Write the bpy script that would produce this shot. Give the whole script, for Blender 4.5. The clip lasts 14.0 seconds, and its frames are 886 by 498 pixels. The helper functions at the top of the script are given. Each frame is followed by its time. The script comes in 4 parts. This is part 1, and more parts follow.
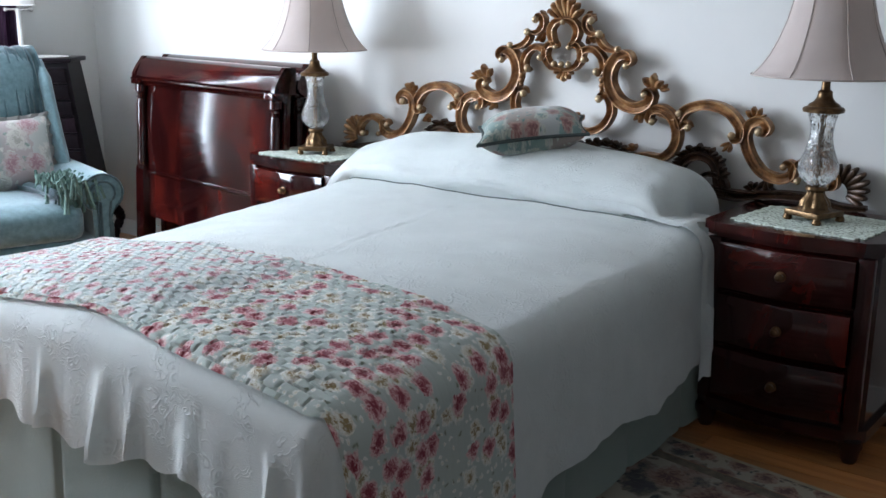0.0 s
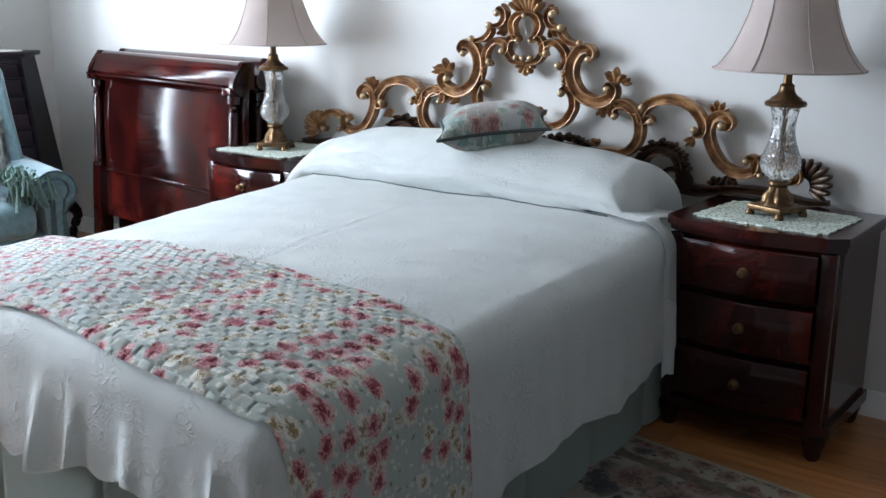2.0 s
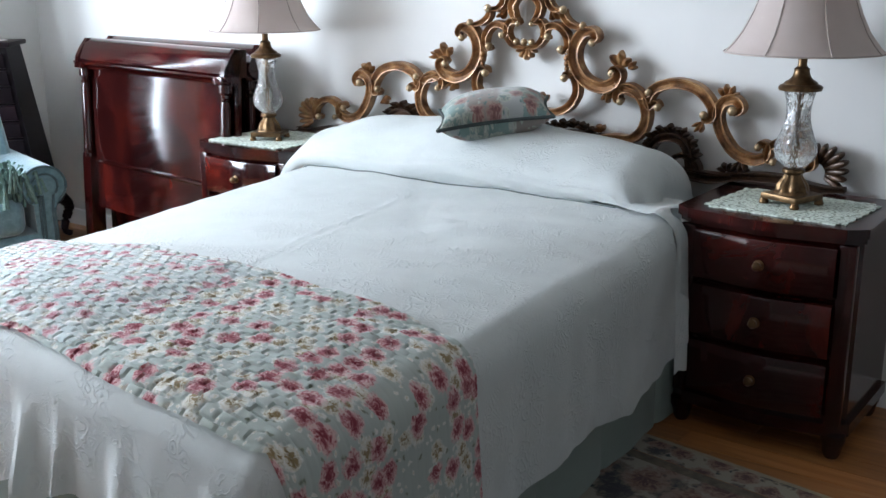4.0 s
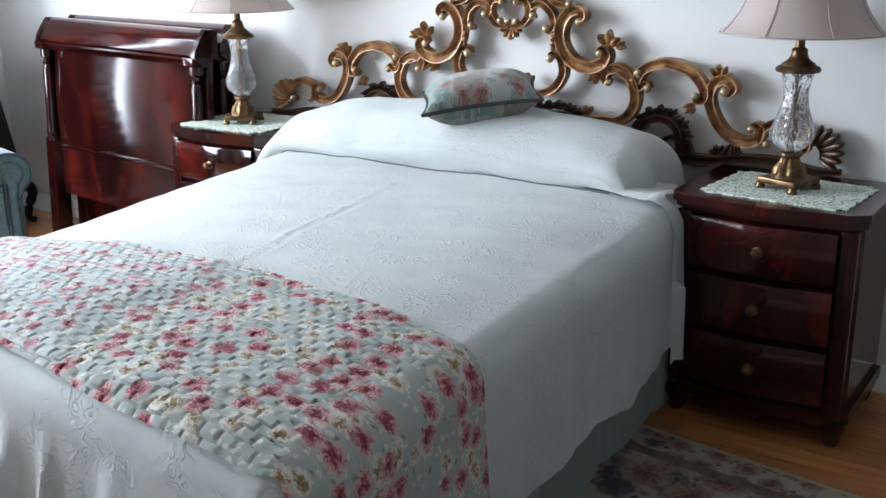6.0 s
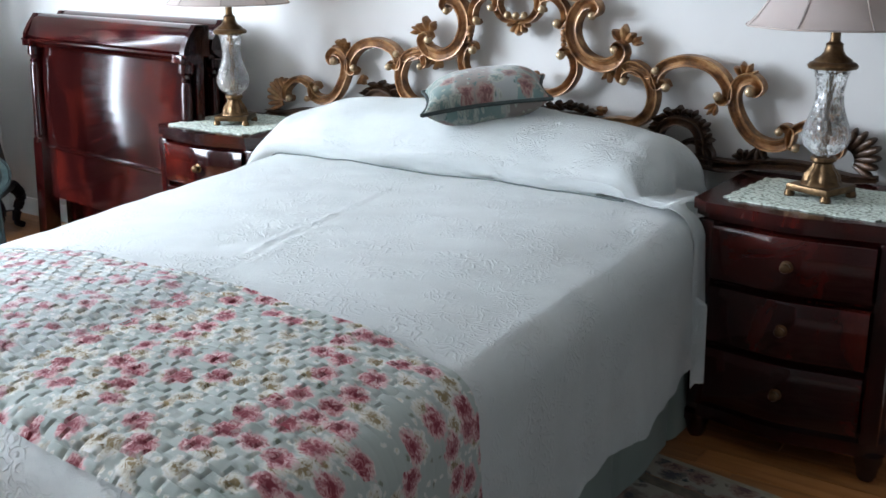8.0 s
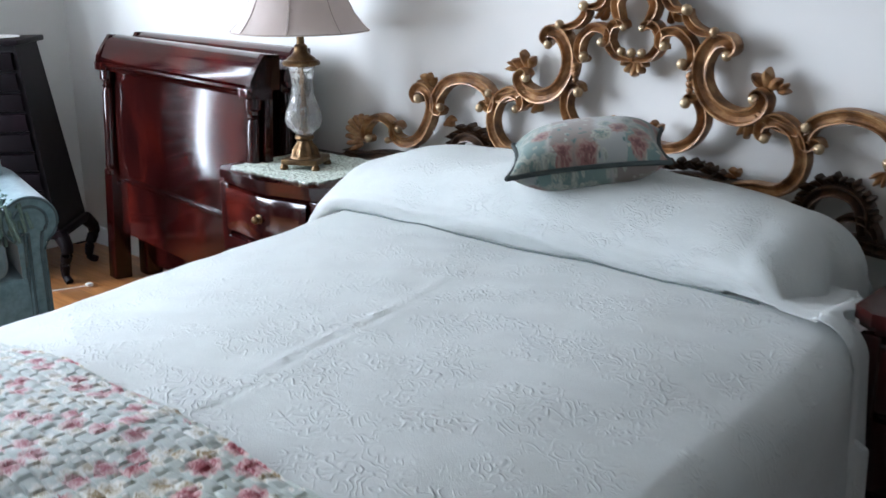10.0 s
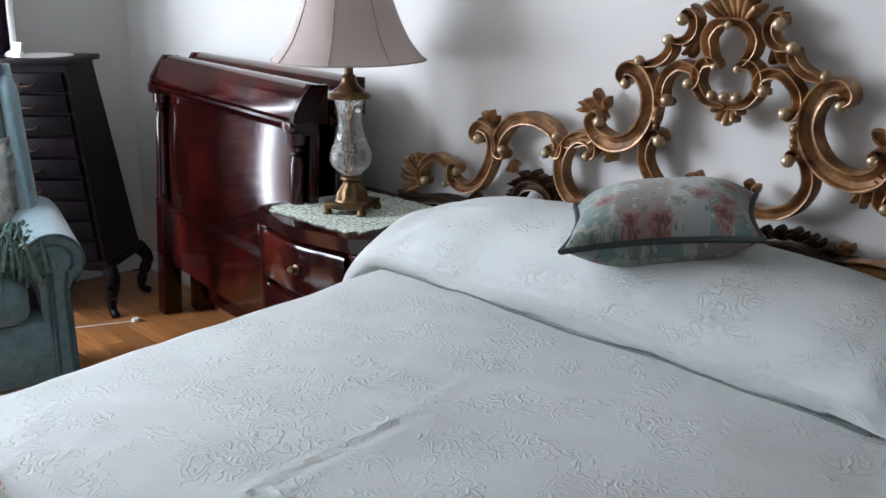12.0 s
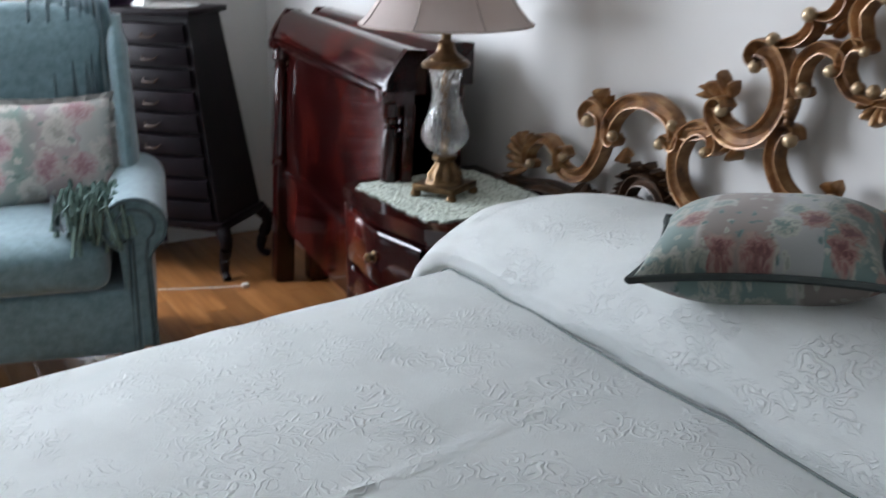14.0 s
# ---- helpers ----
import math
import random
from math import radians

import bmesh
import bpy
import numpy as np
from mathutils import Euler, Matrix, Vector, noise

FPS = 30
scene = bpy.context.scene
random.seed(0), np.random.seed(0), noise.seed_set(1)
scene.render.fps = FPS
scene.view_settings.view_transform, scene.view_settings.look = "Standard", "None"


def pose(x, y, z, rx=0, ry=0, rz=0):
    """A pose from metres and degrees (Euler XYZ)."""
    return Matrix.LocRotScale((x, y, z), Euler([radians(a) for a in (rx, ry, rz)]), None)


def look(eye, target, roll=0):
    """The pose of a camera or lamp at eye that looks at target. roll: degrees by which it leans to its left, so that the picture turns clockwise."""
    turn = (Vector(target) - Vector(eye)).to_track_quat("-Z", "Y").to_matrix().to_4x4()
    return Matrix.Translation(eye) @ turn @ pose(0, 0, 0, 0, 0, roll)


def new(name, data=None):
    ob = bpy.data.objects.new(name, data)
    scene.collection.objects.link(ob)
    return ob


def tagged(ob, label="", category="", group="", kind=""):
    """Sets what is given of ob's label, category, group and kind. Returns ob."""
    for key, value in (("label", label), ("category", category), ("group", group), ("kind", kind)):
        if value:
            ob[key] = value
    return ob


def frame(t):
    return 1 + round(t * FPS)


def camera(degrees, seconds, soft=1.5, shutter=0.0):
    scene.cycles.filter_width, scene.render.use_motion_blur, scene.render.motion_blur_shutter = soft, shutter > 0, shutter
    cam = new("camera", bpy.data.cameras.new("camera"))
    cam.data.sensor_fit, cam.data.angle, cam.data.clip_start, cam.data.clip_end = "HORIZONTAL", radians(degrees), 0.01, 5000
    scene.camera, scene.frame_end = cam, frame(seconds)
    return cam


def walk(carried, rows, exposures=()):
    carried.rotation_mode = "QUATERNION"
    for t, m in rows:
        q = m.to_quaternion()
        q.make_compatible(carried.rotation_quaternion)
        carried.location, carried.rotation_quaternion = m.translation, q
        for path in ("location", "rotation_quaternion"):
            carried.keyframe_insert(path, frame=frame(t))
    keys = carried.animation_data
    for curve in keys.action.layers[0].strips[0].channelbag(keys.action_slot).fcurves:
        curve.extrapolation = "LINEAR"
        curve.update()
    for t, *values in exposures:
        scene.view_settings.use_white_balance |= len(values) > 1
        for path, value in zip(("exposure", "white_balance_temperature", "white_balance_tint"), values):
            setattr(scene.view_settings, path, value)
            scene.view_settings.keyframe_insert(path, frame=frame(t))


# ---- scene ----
cam = camera(46.6, 14.0, shutter=0.5)
PATH = [
    (0, (1.984, -3.273, 1.27), (0.779, -1.748, 0.799), 0.5),
    (0.5, (1.982, -3.271, 1.269), (0.796, -1.732, 0.796), 0.6),
    (1, (1.988, -3.264, 1.269), (0.816, -1.714, 0.793), 0.7),
    (1.5, (1.989, -3.242, 1.268), (0.827, -1.686, 0.789), 0.6),
    (2, (1.977, -3.205, 1.258), (0.817, -1.647, 0.781), 0.6),
    (2.5, (1.964, -3.162, 1.263), (0.801, -1.609, 0.78), 0.3),
    (3, (1.952, -3.124, 1.265), (0.781, -1.579, 0.775), -0.1),
    (5.5, (1.785, -3.101, 1.326), (0.694, -1.527, 0.751), -0.6),
    (6, (1.767, -3.072, 1.316), (0.687, -1.491, 0.736), -0.6),
    (6.5, (1.755, -3.039, 1.308), (0.683, -1.455, 0.724), -0.6),
    (7, (1.745, -3.004, 1.302), (0.678, -1.418, 0.714), -0.6),
    (7.2, (1.736, -2.985, 1.296), (0.668, -1.399, 0.709), -0.5),
    (9.3, (1.515, -2.51, 1.217), (0.281, -1.027, 0.69), -0.2),
    (9.5, (1.492, -2.446, 1.233), (0.235, -0.985, 0.7), -0.1),
    (10, (1.41, -2.336, 1.3), (0.113, -0.919, 0.742), -0.5),
    (10.5, (1.311, -2.231, 1.32), (-0.02, -0.844, 0.767), -0.3),
    (11, (1.261, -2.135, 1.31), (-0.106, -0.777, 0.775), 0.3),
    (11.5, (1.234, -2.042, 1.307), (-0.17, -0.719, 0.779), 0.3),
    (12, (1.221, -1.949, 1.326), (-0.222, -0.674, 0.786), -0.1),
    (12.5, (1.201, -1.844, 1.318), (-0.291, -0.624, 0.784), -0.6),
    (13, (1.17, -1.745, 1.296), (-0.37, -0.578, 0.779), -0.8),
    (13.5, (1.13, -1.636, 1.291), (-0.459, -0.53, 0.79), -0.5),
    (14, (1.093, -1.529, 1.325), (-0.549, -0.574, 0.698), 0.6),
]
walk(cam, [(t, look(eye, target, roll)) for t, eye, target, roll in PATH],
     [(0, 0.13, 6250, 12), (3, 0.27, 6300, 12), (6.5, 0.38, 6400, 12), (9.5, 0.18, 6300, 13), (11, -0.1, 6400, 14), (13, -0.4, 6700, 17), (14, -0.38, 6600, 15)])

# ---- world and light ----
world = bpy.data.worlds.new("sky")
scene.world = world
world.use_nodes = True
wn = world.node_tree
sky = wn.nodes.new("ShaderNodeTexSky")
sky.sky_type = "NISHITA"
sky.sun_disc = False
sky.sun_elevation, sky.sun_rotation = radians(38), radians(200)
wn.links.new(sky.outputs[0], wn.nodes["Background"].inputs[0])
wn.nodes["Background"].inputs[1].default_value = 0.12

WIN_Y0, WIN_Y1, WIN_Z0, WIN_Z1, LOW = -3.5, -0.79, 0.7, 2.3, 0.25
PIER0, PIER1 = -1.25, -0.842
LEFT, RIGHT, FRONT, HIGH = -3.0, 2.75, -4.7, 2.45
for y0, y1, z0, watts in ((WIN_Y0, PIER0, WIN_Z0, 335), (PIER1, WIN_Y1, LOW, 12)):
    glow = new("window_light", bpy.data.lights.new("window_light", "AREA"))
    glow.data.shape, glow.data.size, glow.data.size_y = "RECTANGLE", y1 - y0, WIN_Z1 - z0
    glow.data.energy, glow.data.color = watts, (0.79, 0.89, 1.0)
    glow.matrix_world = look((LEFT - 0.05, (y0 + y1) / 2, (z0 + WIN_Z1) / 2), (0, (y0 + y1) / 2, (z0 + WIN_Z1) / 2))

# added fill lamp behind the view that brightens the foot of the bed
W2_X0, W2_X1 = -2.7, -1.5
foot_fill = new("window_light", bpy.data.lights.new("window_light", "AREA"))
foot_fill.data.shape, foot_fill.data.size, foot_fill.data.size_y = "RECTANGLE", W2_X1 - W2_X0, 1.4
foot_fill.data.energy, foot_fill.data.color = 10, (0.79, 0.89, 1.0)
foot_fill.matrix_world = look(((W2_X0 + W2_X1) / 2, FRONT - 0.05, 1.5), ((W2_X0 + W2_X1) / 2, 0, 1.5))


# ---- materials ----
def material(name, rough=0.6, metal=0.0, coat=0.0, sheen=0.0):
    m = bpy.data.materials.new(name)
    m.use_nodes = True
    b = m.node_tree.nodes["Principled BSDF"]
    b.inputs["Roughness"].default_value, b.inputs["Metallic"].default_value = rough, metal
    b.inputs["Coat Weight"].default_value, b.inputs["Coat Roughness"].default_value = coat, 0.12
    b.inputs["Sheen Weight"].default_value = sheen
    return m, m.node_tree, b


def node(nt, kind, links=(), **values):
    n = nt.nodes.new(kind)
    for k, v in values.items():
        n.inputs[k.replace("_", " ")].default_value = v
    for socket, source in links:
        nt.links.new(source, n.inputs[socket])
    return n


def coords(nt, scale=(1, 1, 1), uv=False):
    tc = nt.nodes.new("ShaderNodeTexCoord")
    mp = node(nt, "ShaderNodeMapping", [("Vector", tc.outputs["UV" if uv else "Object"])])
    mp.inputs["Scale"].default_value = scale
    return mp.outputs[0]


def ramp(nt, source, stops):
    r = nt.nodes.new("ShaderNodeValToRGB")
    while len(r.color_ramp.elements) < len(stops):
        r.color_ramp.elements.new(0.5)
    for e, (p, c) in zip(r.color_ramp.elements, stops):
        e.position, e.color = p, (*c, 1)
    nt.links.new(source, r.inputs[0])
    return r.outputs[0]


def mixed(nt, fac, a, b, kind="MIX"):
    n = nt.nodes.new("ShaderNodeMix")
    n.data_type, n.blend_type = "RGBA", kind
    for index, v in ((0, fac), (6, a), (7, b)):
        if hasattr(v, "is_linked"):
            nt.links.new(v, n.inputs[index])
        else:
            n.inputs[index].default_value = (*v, 1) if isinstance(v, tuple) else v
    return n.outputs[2]


def maths(nt, op, a, b=0.0, clamp=False):
    n = nt.nodes.new("ShaderNodeMath")
    n.operation, n.use_clamp = op, clamp
    for index, v in ((0, a), (1, b)):
        if hasattr(v, "is_linked"):
            nt.links.new(v, n.inputs[index])
        else:
            n.inputs[index].default_value = v
    return n.outputs[0]


def bump(nt, b, height, strength=0.3, distance=0.002):
    n = node(nt, "ShaderNodeBump", [("Height", height)], Strength=strength, Distance=distance)
    nt.links.new(n.outputs[0], b.inputs["Normal"])


def simple(name, stops, scale=8.0, rough=0.6, metal=0.0, coat=0.0, relief=0.2, grain=120.0, stretch=(1, 1, 1), sheen=0.0, distance=0.001):
    """Two scales of noise: colour mottling and fine relief."""
    m, nt, b = material(name, rough, metal, coat, sheen)
    v = coords(nt, stretch)
    big = node(nt, "ShaderNodeTexNoise", [("Vector", v)], Scale=scale, Detail=5.0, Roughness=0.6)
    fine = node(nt, "ShaderNodeTexNoise", [("Vector", v)], Scale=grain, Detail=3.0)
    nt.links.new(ramp(nt, big.outputs[0], stops), b.inputs["Base Color"])
    bump(nt, b, fine.outputs[0], relief, distance)
    r = maths(nt, "MULTIPLY_ADD", fine.outputs[0], 0.2)
    r.node.inputs[2].default_value = rough - 0.1
    nt.links.new(r, b.inputs["Roughness"])
    return m


def wood(name, dark, mid, light, along=(1, 12, 12), rough=0.22, coat=0.6, scale=3.0):
    m, nt, b = material(name, rough, 0.0, coat)
    v = coords(nt, along)
    info = nt.nodes.new("ShaderNodeObjectInfo")
    shift = node(nt, "ShaderNodeVectorMath", [(0, v), (1, info.outputs["Random"])])
    shift.operation = "ADD"
    g = node(nt, "ShaderNodeTexNoise", [("Vector", shift.outputs[0])], Scale=scale, Detail=8.0, Roughness=0.65, Distortion=0.8)
    f = node(nt, "ShaderNodeTexNoise", [("Vector", shift.outputs[0])], Scale=scale * 14, Detail=3.0)
    c = ramp(nt, g.outputs[0], [(0.3, dark), (0.52, mid), (0.72, light)])
    k = maths(nt, "MULTIPLY_ADD", info.outputs["Random"], 0.35)
    k.node.inputs[2].default_value = 0.8
    c = mixed(nt, 1.0, c, k, "MULTIPLY")
    nt.links.new(c, b.inputs["Base Color"])
    bump(nt, b, f.outputs[0], 0.08, 0.0006)
    return m


PAINT = simple("wall_paint", [(0.3, (0.5, 0.5, 0.48)), (0.7, (0.55, 0.55, 0.53))], 1.2, 0.75, relief=0.12, grain=160)
CEIL = simple("ceiling_paint", [(0.3, (0.6, 0.6, 0.58)), (0.7, (0.66, 0.66, 0.64))], 1.5, 0.85, relief=0.15, grain=90)
TRIM = simple("trim_paint", [(0.3, (0.7, 0.73, 0.74)), (0.7, (0.78, 0.8, 0.8))], 3, 0.4, relief=0.05)
# dark colours for the two walls out of view, chosen to weaken bounced light
SIDEDIM = simple("bounce_cut_side", [(0.3, (0.2, 0.196, 0.188)), (0.7, (0.24, 0.235, 0.225))], 1.2, 0.8, relief=0.12, grain=160)
FARDIM = simple("bounce_cut_front", [(0.3, (0.1, 0.095, 0.09)), (0.7, (0.13, 0.123, 0.115))], 1.2, 0.8, relief=0.12, grain=160)
OAK = wood("oak_floor", (0.2, 0.075, 0.022), (0.32, 0.13, 0.04), (0.42, 0.2, 0.075), (0.7, 9, 9), 0.3, 0.25, 3.5)
MAHOGANY = wood("mahogany", (0.005, 0.0008, 0.0008), (0.018, 0.0021, 0.0018), (0.05, 0.0052, 0.0035), (6, 6, 1.0), 0.16, 0.0, 2.2)
FLAME = wood("flame_mahogany", (0.005, 0.0012, 0.0015), (0.022, 0.0033, 0.003), (0.085, 0.0085, 0.005), (1.6, 1.6, 0.9), 0.1, 0.0, 2.6)
EBONY = wood("dark_cherry", (0.0022, 0.001, 0.0018), (0.005, 0.002, 0.0036), (0.01, 0.004, 0.0065), (4, 4, 1), 0.45, 0.0, 3)
EBONY.node_tree.nodes["Principled BSDF"].inputs["Specular IOR Level"].default_value = 0.15
DARK = simple("dark_inside", [(0.3, (0.01, 0.008, 0.007)), (0.7, (0.02, 0.015, 0.012))], 5, 0.8)
BRASS = simple("antique_brass", [(0.3, (0.05, 0.028, 0.013)), (0.6, (0.14, 0.085, 0.04)), (0.8, (0.26, 0.17, 0.085))], 30, 0.38, 0.85, relief=0.25, grain=90)
GOLD = simple("antiqued_gold", [(0.28, (0.045, 0.018, 0.007)), (0.5, (0.225, 0.104, 0.037)), (0.75, (0.45, 0.27, 0.122))], 22, 0.42, 0.32, 0.1, relief=0.35, grain=70)
BEADGOLD = simple("rubbed_gold", [(0.3, (0.24, 0.15, 0.075)), (0.7, (0.48, 0.37, 0.23))], 20, 0.35, 0.5, 0.2, relief=0.2, grain=70)
# darker gold for the headboard's lower carving, its right shell and the chest pulls
UMBER = simple("dark_gold", [(0.3, (0.018, 0.01, 0.006)), (0.6, (0.06, 0.028, 0.012)), (0.8, (0.14, 0.07, 0.03))], 25, 0.45, 0.35, 0.1, relief=0.3, grain=60)
SHADE = simple("lampshade_cloth", [(0.3, (0.58, 0.5, 0.465)), (0.7, (0.65, 0.57, 0.53))], 4, 0.85, relief=0.3, grain=400, sheen=0.2)
SEAM = simple("shade_trim", [(0.3, (0.3, 0.25, 0.22)), (0.7, (0.4, 0.34, 0.3))], 20, 0.8)
TEAL = simple("teal_damask", [(0.35, (0.06, 0.125, 0.145)), (0.65, (0.105, 0.19, 0.215))], 40, 0.7, relief=0.35, grain=260, sheen=0.4)
PIPING = simple("teal_piping", [(0.3, (0.03, 0.06, 0.07)), (0.7, (0.06, 0.1, 0.11))], 40, 0.8)
THROW = simple("teal_throw", [(0.3, (0.03, 0.07, 0.085)), (0.5, (0.055, 0.115, 0.135)), (0.75, (0.11, 0.19, 0.21))], 14, 0.9, relief=0.6, grain=220, sheen=0.5)
FRINGE = simple("green_fringe", [(0.3, (0.04, 0.08, 0.07)), (0.7, (0.11, 0.18, 0.155))], 60, 0.9, relief=0.5)
PURPLE = simple("plum_curtain", [(0.3, (0.07, 0.025, 0.075)), (0.7, (0.12, 0.045, 0.12))], 8, 0.8, relief=0.3, grain=260, sheen=0.3)
EDGING = simple("sage_edging", [(0.3, (0.08, 0.1, 0.095)), (0.7, (0.13, 0.155, 0.15))], 60, 0.85)
WHITE = simple("white_ceramic", [(0.3, (0.7, 0.7, 0.68)), (0.7, (0.8, 0.8, 0.78))], 6, 0.3, relief=0.05)
STEEL = simple("brushed_nickel", [(0.3, (0.5, 0.5, 0.5)), (0.7, (0.65, 0.65, 0.64))], 30, 0.3, 0.9)
GREENCORD = simple("dark_green_cord", [(0.3, (0.008, 0.014, 0.013)), (0.7, (0.016, 0.026, 0.024))], 60, 0.75)


def spread_material(name, base, relief=1.0):
    """Matelasse cotton: raised scrolling figures in a plain weave."""
    m, nt, b = material(name, 0.82, 0, 0, 0.25)
    uv = coords(nt, (1, 1, 1), True)
    warp = node(nt, "ShaderNodeTexNoise", [("Vector", uv)], Scale=15.0, Detail=2.0)
    off = node(nt, "ShaderNodeVectorMath", [(0, warp.outputs["Color"])])
    off.operation = "SCALE"
    off.inputs["Scale"].default_value = 0.1
    moved = node(nt, "ShaderNodeVectorMath", [(0, uv), (1, off.outputs[0])])
    moved.operation = "ADD"
    vo = node(nt, "ShaderNodeTexVoronoi", [("Vector", moved.outputs[0])], Scale=25.0)
    rings = maths(nt, "SINE", maths(nt, "MULTIPLY", vo.outputs["Distance"], 24.0))
    line = maths(nt, "POWER", maths(nt, "MAXIMUM", rings, 0.0), 2.0)
    patch = node(nt, "ShaderNodeTexNoise", [("Vector", uv)], Scale=9.0, Detail=2.0)
    where = maths(nt, "MULTIPLY", maths(nt, "SUBTRACT", patch.outputs[0], 0.44, True), 7.0, True)
    fig = maths(nt, "MULTIPLY", line, where)
    weave = node(nt, "ShaderNodeTexNoise", [("Vector", uv)], Scale=330.0, Detail=2.0)
    slub = node(nt, "ShaderNodeTexNoise", [("Vector", uv)], Scale=5.0, Detail=6.0, Roughness=0.7)
    h = maths(nt, "ADD", fig, maths(nt, "MULTIPLY", weave.outputs[0], 0.3))
    h = maths(nt, "ADD", h, maths(nt, "MULTIPLY", slub.outputs[0], 0.8))
    bump(nt, b, h, 0.58 * relief, 0.0036)
    lo, hi = tuple(c * 0.94 for c in base), tuple(c * 1.05 for c in base)
    nt.links.new(ramp(nt, slub.outputs[0], [(0.3, lo), (0.7, hi)]), b.inputs["Base Color"])
    return m


def flower_material(name, ground, roses, creams, leaf, scale=11.0, rough=0.8, share=0.6, bands=None):
    """Printed cloth: roses, cream blossoms and small leaves on a plain or banded ground. roses and creams: heart, petal and rim colours."""
    m, nt, b = material(name, rough, 0, 0, 0.2)
    uv = coords(nt, (1, 1, 1), True)
    wob = node(nt, "ShaderNodeTexNoise", [("Vector", uv)], Scale=scale * 2.6, Detail=3.0)
    off = node(nt, "ShaderNodeVectorMath", [(0, wob.outputs["Color"])])
    off.operation = "SCALE"
    off.inputs["Scale"].default_value = 0.42 / scale
    v = node(nt, "ShaderNodeVectorMath", [(0, uv), (1, off.outputs[0])])
    v.operation = "ADD"
    petal = node(nt, "ShaderNodeTexNoise", [("Vector", uv)], Scale=scale * 9.0, Detail=2.0)
    folds = node(nt, "ShaderNodeTexNoise", [("Vector", uv)], Scale=scale * 6.0, Detail=4.0, Distortion=1.5)
    colour = ground
    if bands:
        x = node(nt, "ShaderNodeSeparateXYZ", [("Vector", v.outputs[0])]).outputs[0]
        colour = ramp(nt, maths(nt, "FRACT", maths(nt, "MULTIPLY", x, 2.9)), bands)
    layers = ((scale * 3.2, (creams[1], creams[2], creams[2]), 0.30, 0.45), (scale * 2.3, (leaf, leaf, tuple(c * 1.6 for c in leaf)), 0.22, 0.3),
              (scale * 1.12, creams, 0.46, share * 1.25), (scale * 1.05, roses, 0.47, share))
    for k, (sc, tones, size, some) in enumerate(layers):
        mv = node(nt, "ShaderNodeMapping", [("Vector", v.outputs[0])])
        mv.inputs["Location"].default_value = (k * 3.7, k * 1.9, 0)
        vo = node(nt, "ShaderNodeTexVoronoi", [("Vector", mv.outputs[0])], Scale=sc, Randomness=0.85)
        vo.voronoi_dimensions = "2D"
        sep = node(nt, "ShaderNodeSeparateColor", [("Color", vo.outputs["Color"])])
        d = maths(nt, "ADD", vo.outputs["Distance"], maths(nt, "MULTIPLY", maths(nt, "SUBTRACT", petal.outputs[0], 0.5), 0.32))
        shade = maths(nt, "ADD", maths(nt, "DIVIDE", vo.outputs["Distance"], size), maths(nt, "MULTIPLY", maths(nt, "SUBTRACT", folds.outputs[0], 0.5), 2.3))
        inside = maths(nt, "MULTIPLY", maths(nt, "SUBTRACT", size, d), 9.0, True)
        chosen = maths(nt, "LESS_THAN", sep.outputs[k % 3], some)
        tone = ramp(nt, shade, [(0.16, tones[0]), (0.48, tones[1]), (0.86, tones[2])])
        colour = mixed(nt, maths(nt, "MULTIPLY", inside, chosen), colour, tone)
    nt.links.new(colour, b.inputs["Base Color"])
    weave = node(nt, "ShaderNodeTexNoise", [("Vector", uv)], Scale=300.0, Detail=2.0)
    bump(nt, b, weave.outputs[0], 0.25, 0.001)
    return m


SPREAD = spread_material("sage_matelasse", (0.75, 0.785, 0.77))
SKIRT = spread_material("sage_skirt_cotton", (0.33, 0.4, 0.36), 0.3)
QUILT = flower_material("rose_print_quilt", (0.54, 0.6, 0.56), ((0.27, 0.03, 0.05), (0.54, 0.2, 0.22), (0.8, 0.58, 0.57)), ((0.34, 0.25, 0.12), (0.74, 0.71, 0.6), (0.86, 0.86, 0.82)), (0.27, 0.3, 0.235), 17.0, share=0.55)
# the same rose print with window glare put into its colours: whiter, less saturated
QUILTBACK = flower_material("glare_pale_quilt", (0.6, 0.66, 0.64), ((0.42, 0.14, 0.17), (0.62, 0.38, 0.4), (0.78, 0.66, 0.66)), ((0.5, 0.46, 0.36), (0.74, 0.74, 0.69), (0.82, 0.84, 0.82)), (0.48, 0.53, 0.49), 21.0, share=0.46)
TAPESTRY = flower_material("tapestry_print", (0.17, 0.23, 0.215), ((0.08, 0.025, 0.025), (0.15, 0.065, 0.055), (0.2, 0.14, 0.115)), ((0.07, 0.115, 0.105), (0.16, 0.175, 0.145), (0.24, 0.25, 0.215)), (0.045, 0.085, 0.08), 16.0, share=0.45,
                           bands=[(0.0, (0.094, 0.148, 0.136)), (0.25, (0.066, 0.113, 0.105)), (0.46, (0.117, 0.164, 0.148)), (0.49, (0.250, 0.250, 0.226)), (0.52, (0.133, 0.113, 0.098)), (0.78, (0.156, 0.129, 0.113)), (0.82, (0.203, 0.211, 0.203))])
RUFFLE = flower_material("faded_floral", (0.36, 0.37, 0.36), ((0.3, 0.17, 0.19), (0.38, 0.26, 0.27), (0.44, 0.38, 0.37)), ((0.3, 0.3, 0.27), (0.44, 0.43, 0.4), (0.48, 0.47, 0.44)), (0.16, 0.22, 0.2), 8.0, bands=[(0.0, (0.4, 0.41, 0.4)), (0.35, (0.3, 0.33, 0.31)), (0.5, (0.2, 0.29, 0.26)), (0.7, (0.36, 0.31, 0.31))])
